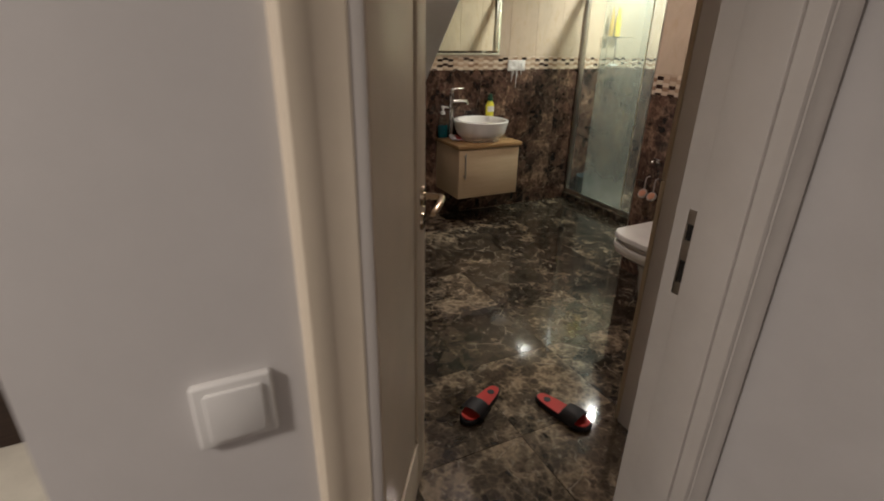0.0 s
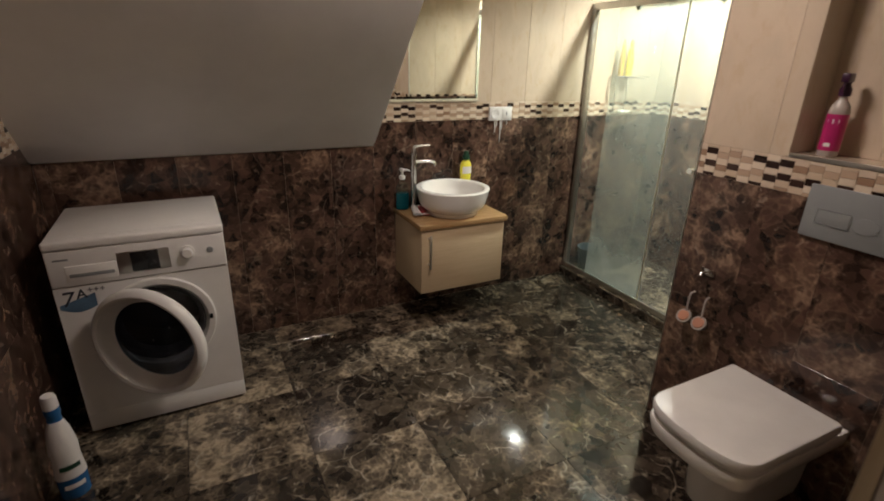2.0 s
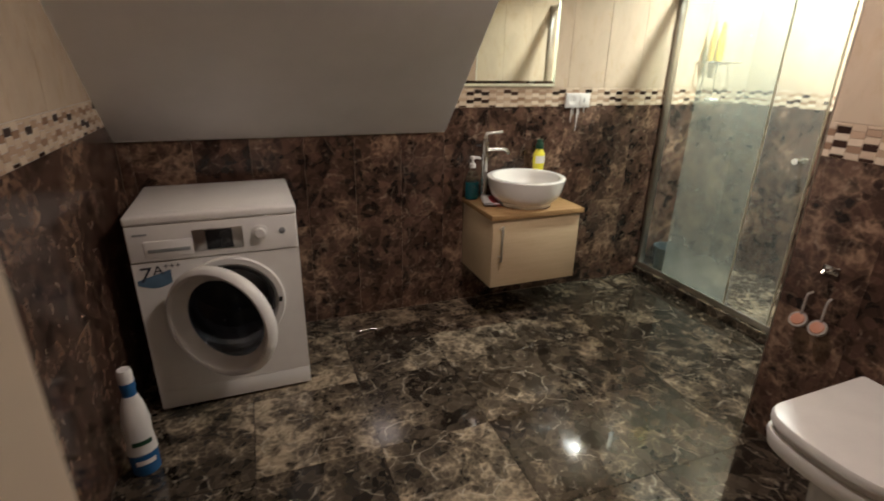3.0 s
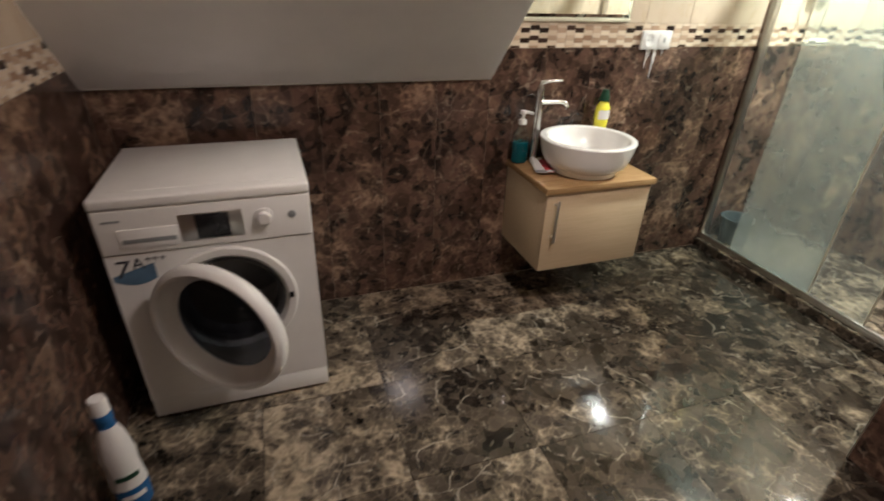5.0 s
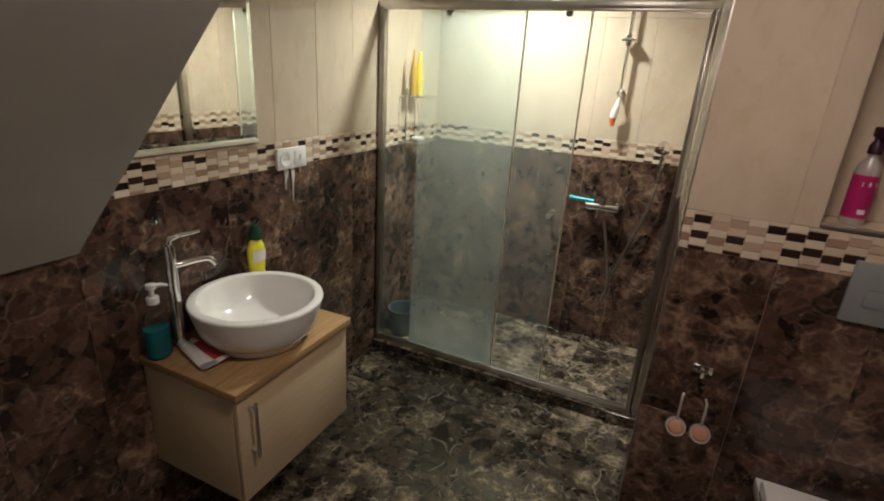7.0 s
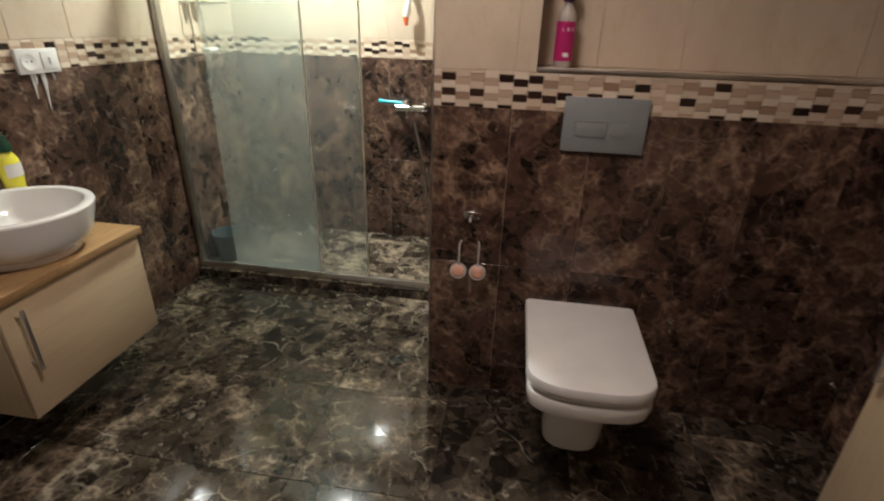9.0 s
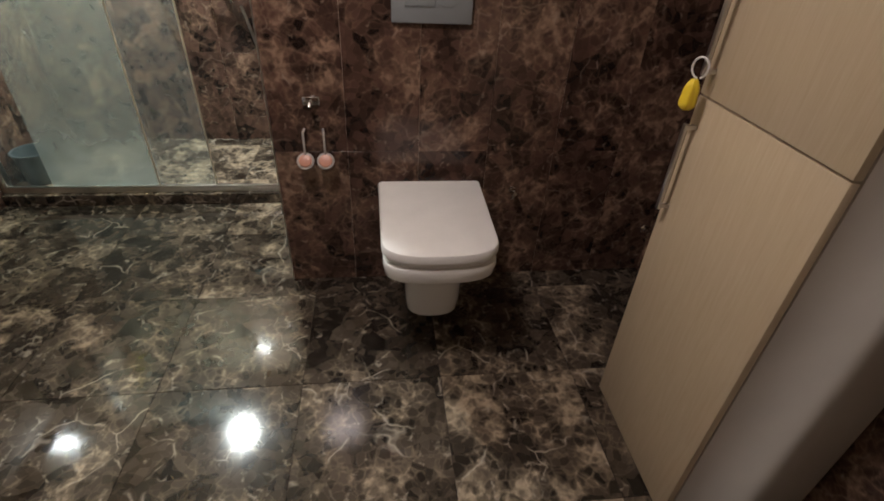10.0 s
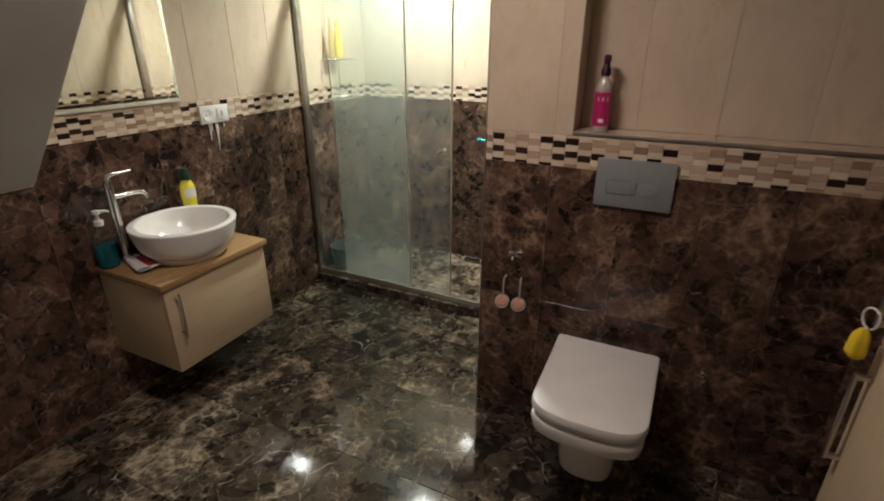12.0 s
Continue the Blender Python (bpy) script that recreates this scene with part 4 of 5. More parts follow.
ax, az = Vector((1, 0, 0)), Vector((0, 0, 1))
PC3 = (PC[0], 0.0, PC[1])


def yring(y, r, n=48, c=PC):
    return ring((c[0], y, c[1]), ax, az, r, n)


part("porthole_ring", loft(B(), [yring(y, r) for y, r in ((0.006, 0.206), (-0.006, 0.205), (-0.010, 0.200), (-0.009, 0.178), (0.004, 0.166), (0.02, 0.164))], cap=False), M_PLASTIC, wm)
part("door_seal", loft(B(), [yring(y, r) for y, r in ((0.012, 0.167), (0.006, 0.158), (0.020, 0.146), (0.05, 0.150), (0.07, 0.140))], cap=False), M_RUBBER, wm, "dark rubber door seal")
part("drum", loft(B(), [yring(y, r) for y, r in ((0.07, 0.142), (0.075, 0.205), (0.36, 0.205), (0.38, 0.02))], cap=False), M_STEEL, wm, "steel drum")
part("latch_hole", box(B(), (PC[0] + 0.178, -0.0115, PC[1] - 0.012), (PC[0] + 0.192, -0.0080, PC[1] + 0.010), 0.002), M_BLACK, wm)
# door, hinged on its left edge
DOOR_A = 33
dh = new("porthole_door")
dh.parent = wm
dh.matrix_local = pose(PC[0] - 0.222, -0.012, PC[1], 0, 0, -DOOR_A)
bm = B()
DC = (0.228, 0.0)
prof = [(0.225, -0.002), (0.227, -0.016), (0.219, -0.034), (0.207, -0.042), (0.197, -0.038), (0.178, -0.004), (0.161, 0.014), (0.163, 0.020), (0.200, 0.012), (0.219, 0.004)]
rings = [[(DC[0] + r * math.cos(2 * math.pi * k / 56), y, r * math.sin(2 * math.pi * k / 56)) for k in range(56)] for r, y in prof]
loft(bm, rings + [rings[0]], cap=False)
bmesh.ops.remove_doubles(bm, verts=bm.verts, dist=1e-5)
me_door = finish("porthole_door", bm, M_PLASTIC)
door_ring = new("door_ring", me_door)
door_ring.parent = dh
bm = B()
loft(bm, [[(DC[0] + r * math.cos(2 * math.pi * k / 48), y, r * math.sin(2 * math.pi * k / 48)) for k in range(48)] for r, y in ((0.162, 0.018), (0.150, 0.050), (0.132, 0.085), (0.10, 0.10), (0.03, 0.104), (0.004, 0.104))], cap=False)
bowl = new("glass_bowl", finish("glass_bowl", bm, M_GLASSBOWL))
bowl.parent = dh
bm = B()
loft(bm, [[(DC[0] + r * math.cos(2 * math.pi * k / 48), y, r * math.sin(2 * math.pi * k / 48)) for k in range(48)] for r, y in ((0.1618, 0.0135), (0.10, 0.009), (0.004, 0.007))], cap=False)
cover = new("door_cover", finish("door_cover", bm, M_GLASSBOWL))
cover.parent = dh
bm = B()
box(bm, (-0.010, -0.012, -0.05), (0.012, 0.010, 0.05), 0.003)
hg = new("hinge", finish("hinge", bm, M_PLASTIC))
hg.parent = dh
# printed sticker
st = B()
vs = [st.verts.new((-0.290 + 0.013 * k, -0.0012, 0.575 - 0.018 * math.sin(k / 9 * math.pi))) for k in range(10)]
vs2 = [st.verts.new((-0.290 + 0.013 * k, -0.0012, 0.592 + 0.004 * k)) for k in range(10)]
for k in range(9):
    st.faces.new((vs[k], vs[k + 1], vs2[k + 1], vs2[k]))
sticker = part("sticker", st, M_BLUEINK, wm, "blue and white printed sticker")


def text(body, size, loc, mat, parent, shear=0.0):
    cu = bpy.data.curves.new("lettering", "FONT")
    cu.body, cu.size, cu.extrude, cu.shear = body, size, 0.0003, shear
    tmp = new("lettering_curve", cu)
    bpy.context.view_layer.update()
    me = bpy.data.meshes.new_from_object(tmp.evaluated_get(bpy.context.evaluated_depsgraph_get()))
    bpy.data.objects.remove(tmp)
    me.materials.clear()
    me.materials.append(mat)
    ob = new("lettering", me)
    ob.parent = parent
    ob.matrix_local = pose(*loc, 90, 0, 0)
    return ob


text("7", 0.085, (-0.284, -0.0016, 0.585), M_DARKINK, wm, 0.15)
text("A", 0.052, (-0.232, -0.0016, 0.612), M_DARKINK, wm)
text("+++", 0.034, (-0.196, -0.0016, 0.630), M_DARKINK, wm)
for x in (-0.25, 0.25):
    for y in (0.05, 0.44):
        part("foot", rod(B(), (x, y, 0.0), (x, y, 0.014), 0.022, 0.018), M_BLACK, wm)

# spray bottle on the floor beside it
sb = thing("detergent_bottle", "blue and white cleaning bottle with a white cap on the floor", "bottle", pose(0.292, 2.775, 0.0005, 0, 0, 20) @ Matrix.Diagonal((0.92, 0.92, 1.42, 1)))
part("bottle", lathe(B(), [(0.004, 0), (0.044, 0), (0.050, 0.008), (0.050, 0.07), (0.044, 0.12), (0.047, 0.15), (0.036, 0.20), (0.024, 0.225), (0.022, 0.245), (0.004, 0.246)], 28, sy=0.7), M_BLUE, sb)
part("sleeve", lathe(B(), [(0.0508, 0.064), (0.0508, 0.070), (0.0448, 0.12), (0.0478, 0.15), (0.0368, 0.20), (0.025, 0.225)], 28, sy=0.72), M_WHITEINK, sb, "white wrap label with blue print")
part("collar", lathe(B(), [(0.004, 0.246), (0.026, 0.246), (0.026, 0.262), (0.004, 0.263)], 24), M_BLUE, sb, "blue collar")
part("cap", lathe(B(), [(0.004, 0.263), (0.025, 0.263), (0.025, 0.288), (0.021, 0.296), (0.004, 0.297)], 24), M_WHITEINK, sb)
for z, w in ((0.035, 0.05), (0.092, 0.045)):
    lb = B()
    loft(lb, [[(0.0512 * math.sin(a), -0.0368 * math.cos(a) - 0.0006, z + dz) for a in (-0.7, -0.35, 0, 0.35, 0.7)] for dz in (0.0, 0.013)], cap=False, closed=False)
    part("print", lb, M_GREEN if z > 0.05 else M_WHITEINK, sb)

# ---------- toilet ----------
toi = thing("toilet", "white wall-hung toilet with its lid closed", "toilet", pose(X_T - 0.001, 1.716, 0, 0, 0, 90))
# local axes: +y towards the wall's back is -length; the pan points to +y


def d_ring(length, half, z, back=0.0, flat=0.78, n=24, p=2.5):
    """A pan outline: straight sides from the wall, rounded front."""
    pts = [(-half * 0.985, -back, z)]
    s = length * flat
    half *= 0.955
    pts.append((-half, s, z))
    for k in range(1, n):
        a = math.pi * k / n
        c, s_ = math.cos(a), math.sin(a)
        pts.append((-half * math.copysign(abs(c) ** (2 / p), c), s + (length - s) * abs(s_) ** (2 / p), z))
    pts += [(half, s, z), (half / 0.955 * 0.985, -back, z)]
    return pts


pan = B()
loft(pan, [d_ring(0.32, 0.078, 0.085), d_ring(0.36, 0.095, 0.098), d_ring(0.372, 0.101, 0.15), d_ring(0.382, 0.104, 0.240), d_ring(0.402, 0.112, 0.290), d_ring(0.450, 0.138, 0.327), d_ring(0.495, 0.163, 0.350, flat=0.82),
           d_ring(0.524, 0.176, 0.374, flat=0.84, p=2.7), d_ring(0.532, 0.180, 0.415, flat=0.84, p=2.9), d_ring(0.528, 0.178, 0.425, flat=0.84, p=2.9)])
part("pan", pan, M_CERAMIC, toi)
seat = B()
loft(seat, [[(x, max(y, 0.075), z) for x, y, z in d_ring(*q, flat=0.81, p=2.7)] for q in ((0.520, 0.171, 0.426), (0.524, 0.174, 0.430), (0.524, 0.174, 0.443), (0.518, 0.170, 0.446))])
part("seat", seat, M_PLASTIC, toi)
lid = B()
loft(lid, [[(x, max(y, 0.075), z) for x, y, z in d_ring(*q, flat=0.81, p=2.7)] for q in ((0.528, 0.180, 0.4475), (0.534, 0.184, 0.451), (0.534, 0.184, 0.468), (0.530, 0.181, 0.476), (0.514, 0.170, 0.480))])
part("lid", lid, M_PLASTIC, toi)
for x in (-0.08, 0.08):
    part("lid_hinge", rod(B(), (x - 0.02, 0.066, 0.452), (x + 0.02, 0.066, 0.452), 0.011), M_CHROME, toi)

fp = thing("flush_plate", "grey plastic dual-button flush plate on the wall", "flush plate", pose(X_T - 0.0005, 1.718, 1.068, 0, 0, -90))
part("plate", box(B(), (-0.124, -0.013, -0.082), (0.124, 0.0, 0.082), 0.003, 2), M_GREYP, fp)
part("big_button", box(B(), (-0.086, -0.0155, -0.034), (0.008, -0.0125, 0.012), 0.004, 2), M_GREYP, fp)
part("small_button", loft(B(), [ring((0.048, y, -0.011), Vector((1, 0, 0)), Vector((0, 0, 1)), r, 12, r * 0.72) for y, r in ((-0.0125, 0.034), (-0.0155, 0.034), (-0.016, 0.031))]), M_GREYP, fp)

va = thing("bidet_valve", "small chrome angle valve on the wall beside the toilet", "valve", pose(X_T - 0.0005, 1.386, 0.402))
vb = B()
rod(vb, (-0.001, 0, 0), (-0.005, 0, 0), 0.015, 0.013, 24)
rod(vb, (-0.005, 0, 0), (-0.030, 0, 0), 0.007)
rod(vb, (-0.026, 0, -0.026), (-0.026, 0, 0.014), 0.008, 0.0075)
part("valve_body", vb, M_CHROME, va)
part("valve_knob", rod(B(), (-0.030, 0, 0.002), (-0.044, 0, 0.002), 0.009, 0.008), M_CHROME, va)

stop = thing("stop_valve", "small chrome stop valve low on the wall", "valve", pose(X_T - 0.0005, 0.790, 0.208))
vb = B()
rod(vb, (-0.001, 0, 0), (-0.006, 0, 0), 0.020, 0.018, 24)
rod(vb, (-0.006, 0, 0), (-0.034, 0, 0), 0.009)
part("valve_body", vb, M_CHROME, stop)
part("valve_knob", rod(B(), (-0.032, 0, 0), (-0.052, 0, 0.002), 0.016, 0.014, 20), M_CHROME, stop)

ph = thing("wall_hook", "chrome wall hook with two hanging round salmon ends", "wall hook", pose(X_T - 0.0005, 2.108, 0.742))
hb = B()
box(hb, (-0.012, -0.028, -0.014), (0.0, 0.028, 0.014), 0.003)
tube(hb, [(-0.006, 0.0, 0.0), (-0.045, 0.0, 0.002), (-0.05, 0.0, -0.008)], 0.006)
part("bracket", hb, M_CHROME, ph)
for y in (0.034, -0.034):
    part("hanger_rod", tube(B(), [(-0.010, y * 0.9, -0.095), (-0.030, y, -0.100), (-0.034, y, -0.115), (-0.034, y, -0.185)], 0.004, 10), M_CLEAR, ph, "clear rod")
    d = Vector((-0.80, 0.0, 0.60))
    u, w = frame_of(d)
    c = Vector((-0.040, y, -0.200))
    disc = part("end_disc", loft(B(), [ring(c + d * k, u, w, r, 28) for k, r in ((-0.010, 0.018), (-0.008, 0.027), (0.004, 0.0305), (0.008, 0.029))]), M_CLEAR, ph, "clear round end")
    part("disc_face", loft(B(), [ring(c + d * k, u, w, r, 28) for k, r in ((0.0082, 0.0225), (0.012, 0.020), (0.013, 0.013))]), M_SALMON, disc, "salmon pink face")

nb = thing("hair_spray_bottle", "magenta labelled spray bottle with a dark cap in the niche", "bottle", pose(X_T + 0.062, 1.862, NICHE_Z + 0.001, 0, 0, -80))
part("bottle", lathe(B(), [(0.004, 0), (0.026, 0), (0.028, 0.004), (0.028, 0.135), (0.024, 0.152), (0.012, 0.168), (0.011, 0.178), (0.004, 0.179)], 28), M_CLEAR, nb)
part("label", lathe(B(), [(0.0284, 0.018), (0.0286, 0.019), (0.0286, 0.126), (0.0284, 0.127)], 28), M_PINK, nb, "magenta wrap label")
for z, w in ((0.100, 0.55), (0.030, 0.3)):
    lb = B()
    loft(lb, [[(0.0290 * math.sin(a), -0.0290 * math.cos(a), z + dz) for a in (-w, 0, w)] for dz in (0.0, 0.012)], cap=False, closed=False)
    part("print_bar", lb, M_WHITEINK, nb)
tr = B()
lathe(tr, [(0.004, 0.179), (0.016, 0.179), (0.016, 0.198), (0.010, 0.210), (0.010, 0.222), (0.004, 0.223)], 20)
box(tr, (-0.011, -0.032, 0.218), (0.011, 0.016, 0.244), 0.004)
tube(tr, [(0, -0.020, 0.222), (0, -0.027, 0.205), (0, -0.024, 0.188)], 0.004)
part("spray_head", tr, M_PURPLE, nb)

# ---------- tall cabinet beside the door ----------
CX0, CX1, CY0, CY1, CZ = 1.492, 1.918, Y_S + 0.018, 1.188, 1.98
tc = thing("tall_cabinet", "tall beige lacquered bathroom cabinet with two doors", "cabinet", pose(0, 0, 0))
for x in (CX0, CX1 - 0.018):
    part("side_panel", box(B(), (x, CY0, 0.0), (x + 0.018, CY1 - 0.021, CZ), 0.001), M_CARCASS, tc)
part("top_panel", box(B(), (CX0 + 0.018, CY0, CZ - 0.018), (CX1 - 0.018, CY1 - 0.021, CZ), 0.001), M_CARCASS, tc)
part("bottom_panel", box(B(), (CX0 + 0.018, CY0, 0.004), (CX1 - 0.018, CY1 - 0.022, 0.022), 0.001), M_CARCASS, tc)
part("back_panel", box(B(), (CX0 + 0.018, CY0, 0.022), (CX1 - 0.018, CY0 + 0.006, CZ - 0.018)), M_CARCASS, tc)
for z0, z1, h0, h1 in ((0.006, 0.972, 0.70, 0.915), (0.976, CZ - 0.002, 1.02, 1.235)):
    d = part("door", box(B(), (CX0 + 0.001, CY1 - 0.018, z0), (CX1 - 0.001, CY1, z1), 0.002), M_CABINET, tc)
    hb = B()
    box(hb, (CX1 - 0.034, CY1 + 0.022, h0), (CX1 - 0.022, CY1 + 0.030, h1), 0.002)
    box(hb, (CX1 - 0.033, CY1 - 0.001, h0 + 0.003), (CX1 - 0.023, CY1 + 0.024, h0 + 0.013), 0.001)
    box(hb, (CX1 - 0.033, CY1 - 0.001, h1 - 0.013), (CX1 - 0.023, CY1 + 0.024, h1 - 0.003), 0.001)
    part("handle", hb, M_STEEL, d, "brushed steel bar handle")
kt = thing("key_tassel", "yellow key fob hanging by a white cord on the handle", "key fob", pose(CX1 - 0.028, CY1 + 0.034, 1.00))
part("cord", tube(B(), arc((0, 0.002, 0.035), 0.021, -90, 250, 16, (0.75, 0.4, 0)), 0.0022, 8), M_WHITEINK, kt, "white looped cord")
fb = B()
rings = []
for k in range(9):
    z = 0.012 - 0.008 * k
    r = (0.006, 0.011, 0.014, 0.0155, 0.0155, 0.0165, 0.017, 0.016, 0.009)[k]
    rings.append([(r * (1 + 0.10 * math.cos(5 * a)) * math.cos(a), 0.006 + r * (1 + 0.10 * math.cos(5 * a)) * math.sin(a), z) for a in [2 * math.pi * j / 30 for j in range(30)]])
loft(fb, rings)
part("fob", fb, M_YELLOW, kt, "yellow plastic fob")

# ---------- slippers ----------


def slipper(m, label):
    sl = thing("slipper", label, "slipper", m, "pair of slippers")
    n = 28

    def outline(k, z):
        pts = []
        for j in range(n):
            a = 2 * math.pi * j / n
            y = 0.128 * math.sin(a)
            w = 0.043 + 0.007 * math.sin(a) - 0.006 * math.cos(2 * a)
            pts.append((k * w * math.cos(a) * (abs(math.cos(a)) ** -0.25 if abs(math.cos(a)) > 0.05 else 1), k * y, z))
        return pts

    part("sole", loft(B(), [outline(0.95, 0.0), outline(1.0, 0.004), outline(1.0, 0.018), outline(0.95, 0.023)]), M_STRAP, sl, "black foam outsole")
    part("footbed", loft(B(), [outline(0.94, 0.0225), outline(0.93, 0.026), outline(0.86, 0.0255)]), M_RED, sl, "red footbed")
    arch = B()
    rows = []
    for y0, zz in ((0.005, 0.0), (0.020, 0.004), (0.060, 0.004), (0.078, 0.0)):
        rows.append([(0.051 * math.cos(a), y0 + 0.012 * math.sin(a), 0.016 + (0.040 + zz) * math.sin(a)) for a in [math.pi * j / 14 for j in range(15)]])
    for y0, zz in ((0.075, -0.004), (0.022, -0.001), (0.008, -0.004)):
        rows.append([(0.048 * math.cos(a), y0 + 0.012 * math.sin(a), 0.016 + (0.040 + zz) * math.sin(a)) for a in [math.pi * j / 14 for j in range(15)]])
    loft(arch, rows + [rows[0]], cap=False, closed=False)
    part("strap", arch, M_STRAP, sl, "black strap")
    part("heel_mark", lathe(B(), [(0.004, 0.0262), (0.015, 0.0262), (0.014, 0.0275), (0.004, 0.0278)], 20, at=(0, -0.075, 0)), M_STRAP, sl)
    return sl


slipper(pose(1.040, 1.462, 0.0005, 0, 0, 119), "red and black rubber slipper on the marble floor")
slipper(pose(1.315, 1.290, 0.0005, 0, 0, 197), "red and black rubber slipper turned outwards on the floor")

# ---------- in the shower ----------
rail = thing("shower_rail", "chrome slide rail with shelf bracket on the shower wall", "shower rail", pose(X_E - 0.0005, 2.62, 0))
bm = B()
rod(bm, (-0.045, 0, 1.47), (-0.045, 0, 2.08), 0.0095)
part("rail_rod", bm, M_CHROME, rail)
for z in (1.49, 2.06):
    bm = B()
    rod(bm, (0, 0, z), (-0.045, 0, z), 0.010)
    rod(bm, (-0.001, 0, z), (-0.010, 0, z), 0.022, 0.020, 24)
    part("bracket", bm, M_CHROME, rail)
bm = B()
box(bm, (-0.075, -0.032, 1.735), (-0.030, 0.032, 1.750), 0.004)
box(bm, (-0.062, -0.014, 1.715), (-0.030, 0.014, 1.770), 0.004)
part("slider", bm, M_CHROME, rail)

br = thing("hanging_brush", "white handled brush with an orange end hanging from the rail", "brush", pose(X_E - 0.06, 2.615, 1.50, 0, 0, 0))
part("brush_handle", tube(B(), [(0, 0.002, -0.03), (0, 0.006, -0.07), (0.004, 0.014, -0.11), (0.004, 0.018, -0.135)], [0.006, 0.014, 0.021, 0.017], 14), M_PLASTIC, br)
part("brush_end", tube(B(), [(0.004, 0.018, -0.134), (0.004, 0.020, -0.150), (0.003, 0.016, -0.178)], [0.016, 0.015, 0.008], 14), M_ORANGE, br, "orange rubber end")
part("hook_loop", tube(B(), arc((0.012, 0, -0.012), 0.020, -80, 200, 10), 0.0022, 8), M_PLASTIC, br)

mx = thing("shower_mixer", "chrome wall-mounted shower mixer tap", "mixer tap", pose(X_E - 0.0005, 2.610, 0.885))
bm = B()
rod(bm, (-0.055, -0.085, 0), (-0.055, 0.085, 0), 0.021, 0.021, 24)
for y in (-0.075, 0.075):
    rod(bm, (0, y, 0), (-0.055, y, 0), 0.014)
    rod(bm, (0, y, 0), (-0.012, y, 0), 0.030, 0.026, 24)
part("mixer_body", bm, M_CHROME, mx)
bm = B()
rod(bm, (-0.055, 0, 0.018), (-0.055, 0, 0.042), 0.020, 0.018, 20)
tube(bm, [(-0.055, 0, 0.035), (-0.085, 0, 0.050), (-0.150, 0, 0.058)], [0.012, 0.010, 0.007])
part("lever", bm, M_CHROME, mx)
part("spout", tube(B(), [(-0.055, 0.02, -0.015), (-0.060, 0.02, -0.05), (-0.060, 0.02, -0.06)], 0.011), M_CHROME, mx)
cy = thing("razor", "turquoise plastic razor lying on the mixer tap", "razor", pose(X_E - 0.062, 2.70, 0.912))
bm = B()
tube(bm, [(0, 0.09, 0.006), (0, 0.03, 0.004), (0, -0.04, 0.003)], [0.009, 0.010, 0.008], 10)
box(bm, (-0.018, 0.070, 0.0), (0.018, 0.094, 0.016), 0.004)
part("razor_body", bm, M_CYAN, cy)

hs = thing("hand_shower", "chrome hand shower with a long silver hose on the wall holder", "hand shower", pose(X_E - 0.0005, 2.355, 1.16))
bm = B()
rod(bm, (0, 0, 0), (-0.030, 0, 0), 0.018, 0.015, 20)
box(bm, (-0.055, -0.016, -0.016), (-0.025, 0.016, 0.016), 0.004)
part("wall_bracket", bm, M_CHROME, hs)
bm = B()
tube(bm, [(-0.040, 0, -0.11), (-0.044, 0, -0.03), (-0.050, 0, 0.05), (-0.062, 0.004, 0.085)], [0.010, 0.012, 0.013, 0.016], 14)
rod(bm, (-0.055, 0.004, 0.105), (-0.078, 0.010, 0.068), 0.020, 0.040, 24)
rod(bm, (-0.078, 0.010, 0.068), (-0.082, 0.011, 0.061), 0.040, 0.036, 24)
part("shower_head", bm, M_CHROME, hs, "grey and chrome shower head")
pts = []
P = [(-0.040, 0.0, -0.11), (-0.040, 0.03, -0.28), (-0.038, 0.10, -0.52), (-0.036, 0.155, -0.72), (-0.040, 0.175, -0.83), (-0.045, 0.165, -0.80), (-0.052, 0.160, -0.68), (-0.060, 0.200, -0.48), (-0.060, 0.235, -0.34)]
for k in range(len(P) - 1):
    p0, p1, p2, p3 = (Vector(P[max(0, min(len(P) - 1, k + d))]) for d in (-1, 0, 1, 2))
    for j in range(8):
        t = j / 8
        pts.append(0.5 * ((2 * p1) + (p2 - p0) * t + (2 * p0 - 5 * p1 + 4 * p2 - p3) * t * t + (3 * p1 - p0 - 3 * p2 + p3) * t ** 3))
part("hose", tube(B(), pts, 0.0075, 10), M_STEEL, hs, "silver flexible hose")

sh = thing("corner_shelf", "chrome wire corner shelf rack with two tiers", "shower shelf", pose(3.56, Y_N - 0.0005, 0))
for z in (1.165, 1.405):
    bm = B()
    tube(bm, [(-0.13, -0.004, z), (-0.13, -0.10, z), (-0.11, -0.115, z), (0.11, -0.115, z), (0.13, -0.10, z), (0.13, -0.004, z)], 0.0045)
    tube(bm, [(-0.13, -0.006, z), (0.13, -0.006, z)], 0.0045)
    for x in (-0.09, -0.05, -0.01, 0.03, 0.07):
        tube(bm, [(x, -0.005, z - 0.002), (x, -0.114, z - 0.002)], 0.0028, 6)
    part("shelf_tier", bm, M_CHROME, sh)
for x in (-0.06, 0.04):
    part("upright", tube(B(), [(x, -0.005, 1.15), (x, -0.005, 1.44)], 0.004), M_CHROME, sh)
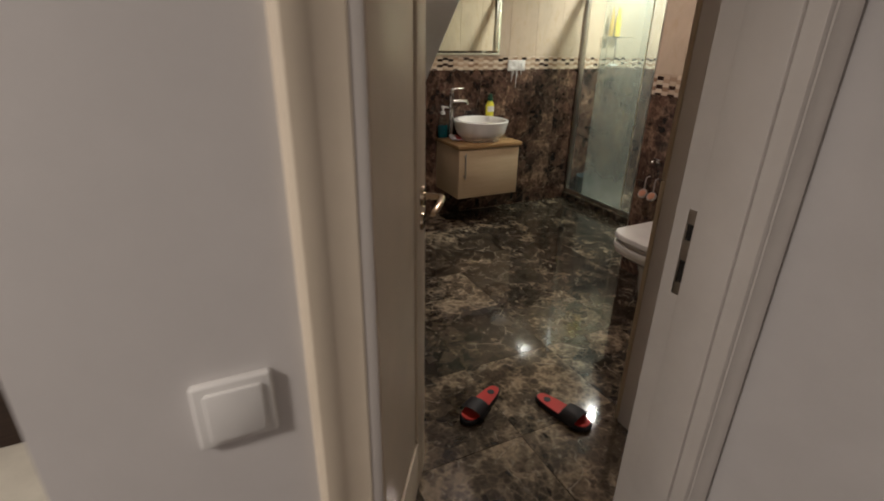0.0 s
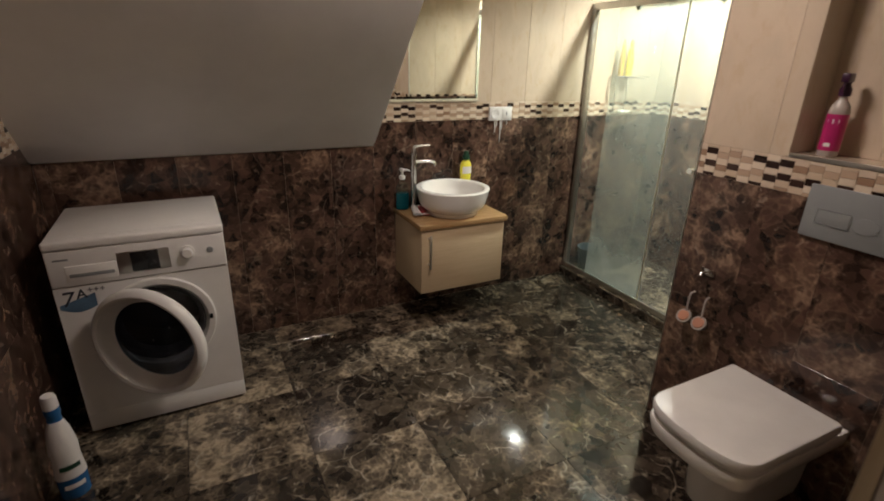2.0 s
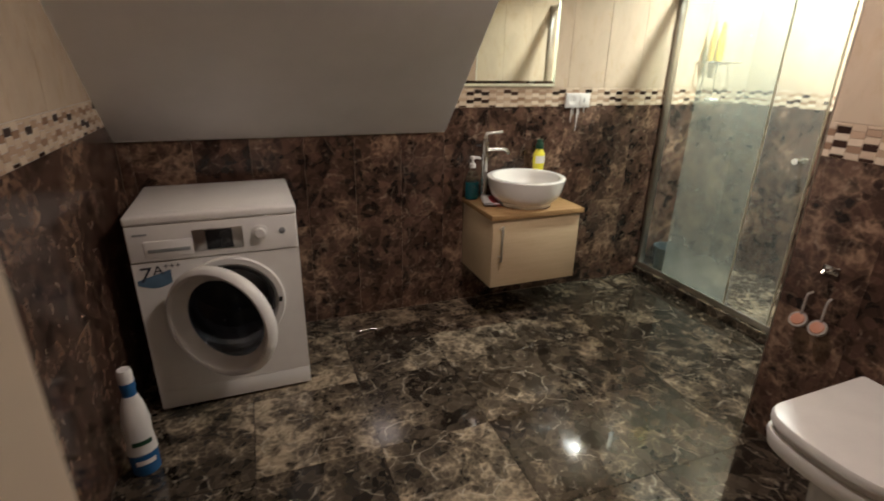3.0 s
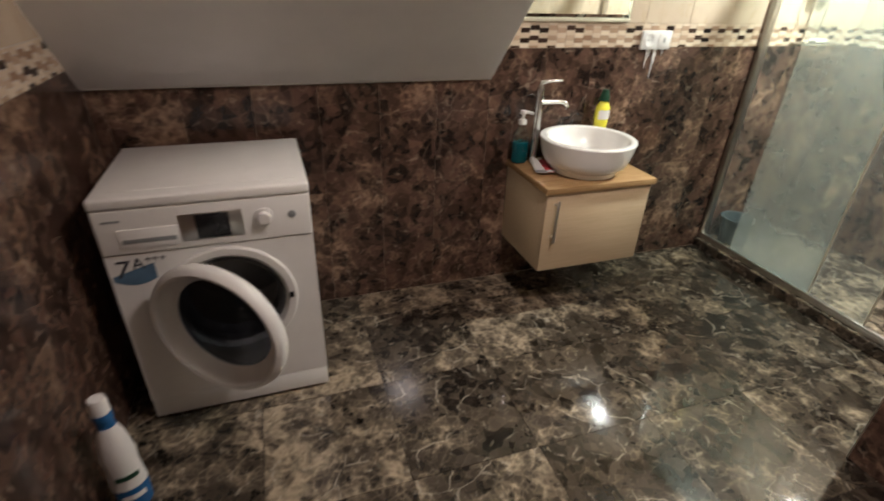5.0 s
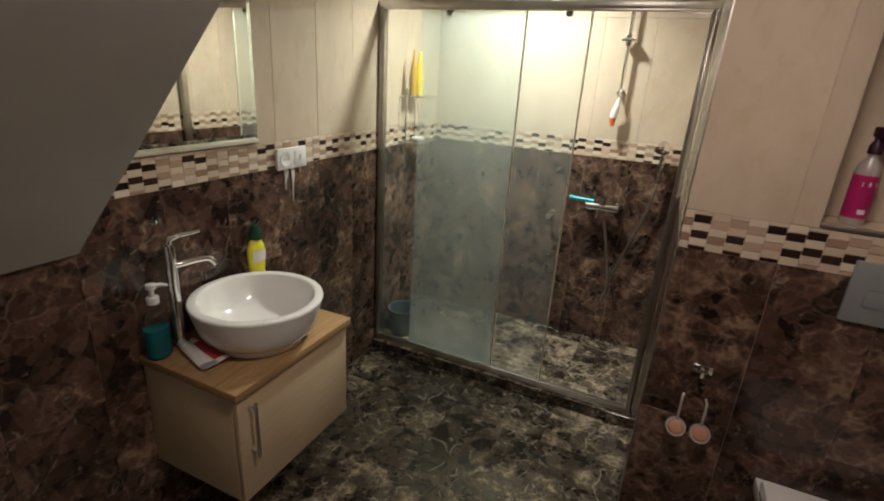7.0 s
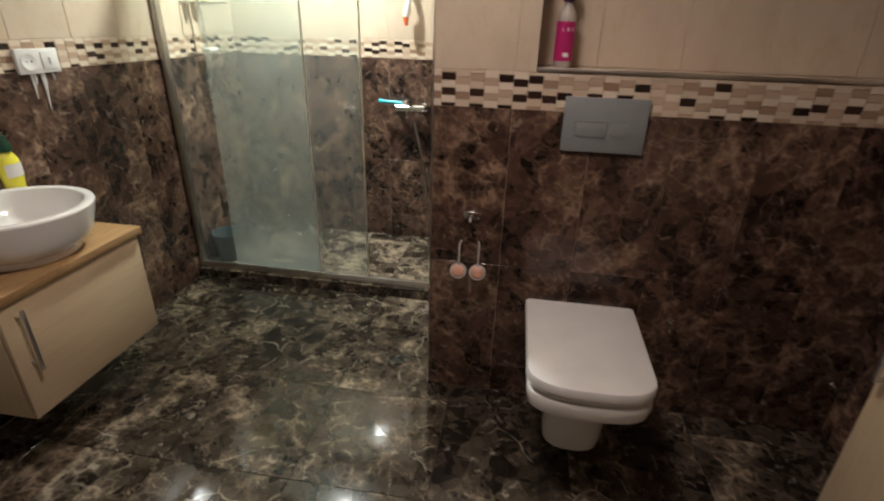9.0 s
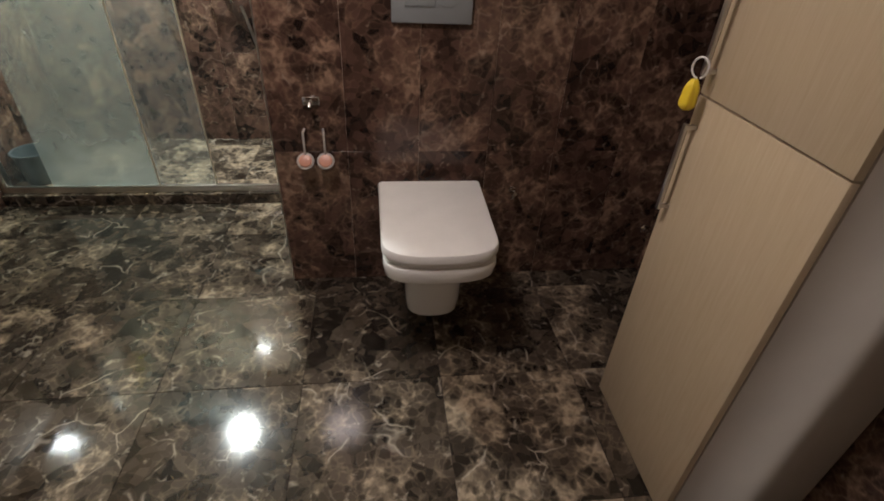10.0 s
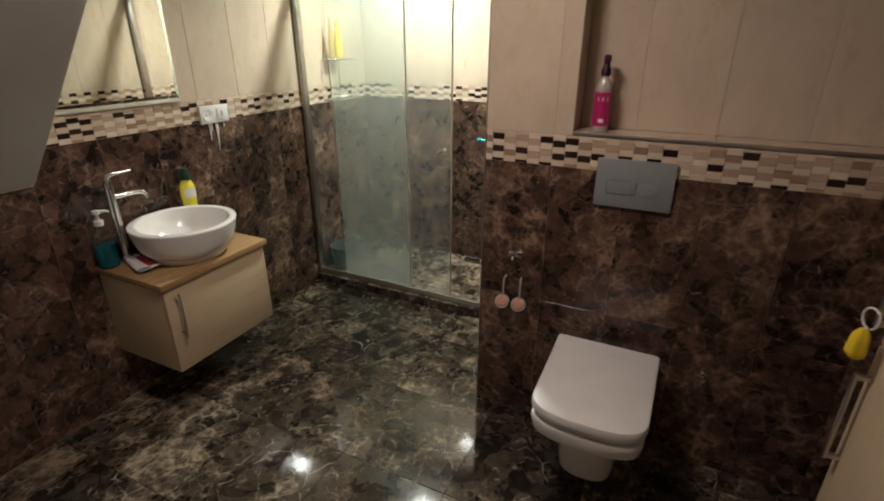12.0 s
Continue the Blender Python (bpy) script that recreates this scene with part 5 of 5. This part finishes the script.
yb = thing("shampoo_bottle", "tall yellow shampoo bottle on the wire shelf", "bottle", pose(3.545, Y_N - 0.055, 1.4105))
part("bottle", lathe(B(), [(0.004, 0), (0.026, 0), (0.029, 0.008), (0.028, 0.10), (0.022, 0.15), (0.014, 0.175), (0.004, 0.177)], 24, sy=0.75), M_YELLOW, yb)
part("cap", lathe(B(), [(0.004, 0.177), (0.014, 0.177), (0.012, 0.205), (0.006, 0.222), (0.003, 0.224)], 18), M_YELLOW, yb)
ab = thing("oil_bottle", "slim amber bottle on the wire shelf", "bottle", pose(3.470, Y_N - 0.06, 1.4105) @ Matrix.Diagonal((1.0, 1.0, 1.3, 1)))
part("bottle", lathe(B(), [(0.004, 0), (0.018, 0), (0.020, 0.005), (0.020, 0.085), (0.014, 0.12), (0.007, 0.15), (0.004, 0.152)], 20, sy=0.8), M_AMBER, ab)
part("cap", lathe(B(), [(0.003, 0.152), (0.007, 0.152), (0.005, 0.172), (0.002, 0.174)], 14), M_AMBER, ab)
sp = thing("soap_dish", "white soap bar on the lower wire shelf", "soap", pose(3.545, Y_N - 0.06, 1.1705))
part("bar", box(B(), (-0.04, -0.025, 0), (0.04, 0.025, 0.020), 0.008, 3), M_CERAMIC, sp)

bu = thing("bucket", "small blue-grey plastic bucket on the shower floor", "bucket", pose(3.365, 3.575, Z_SILL + 0.001) @ Matrix.Diagonal((0.88, 0.88, 0.82, 1)))
part("shell", lathe(B(), [(0.004, 0), (0.075, 0), (0.080, 0.006), (0.098, 0.185), (0.105, 0.188), (0.105, 0.196), (0.096, 0.196), (0.093, 0.185), (0.076, 0.010), (0.004, 0.008)], 36), M_BUCKET, bu)

# ---------- next to the doorway ----------
bx = thing("low_bench", "low cream upholstered bench in the next room", "bench", pose(-0.55, 1.10, 0))
part("cushion", box(B(), (-0.45, -0.35, 0.10), (0.35, 0.35, 0.42), 0.04, 3), M_MAT, bx)
for x in (-0.38, 0.28):
    for y in (-0.28, 0.28):
        part("leg", rod(B(), (x, y, -0.006), (x, y, 0.11), 0.018), M_HALLFLOOR, bx)
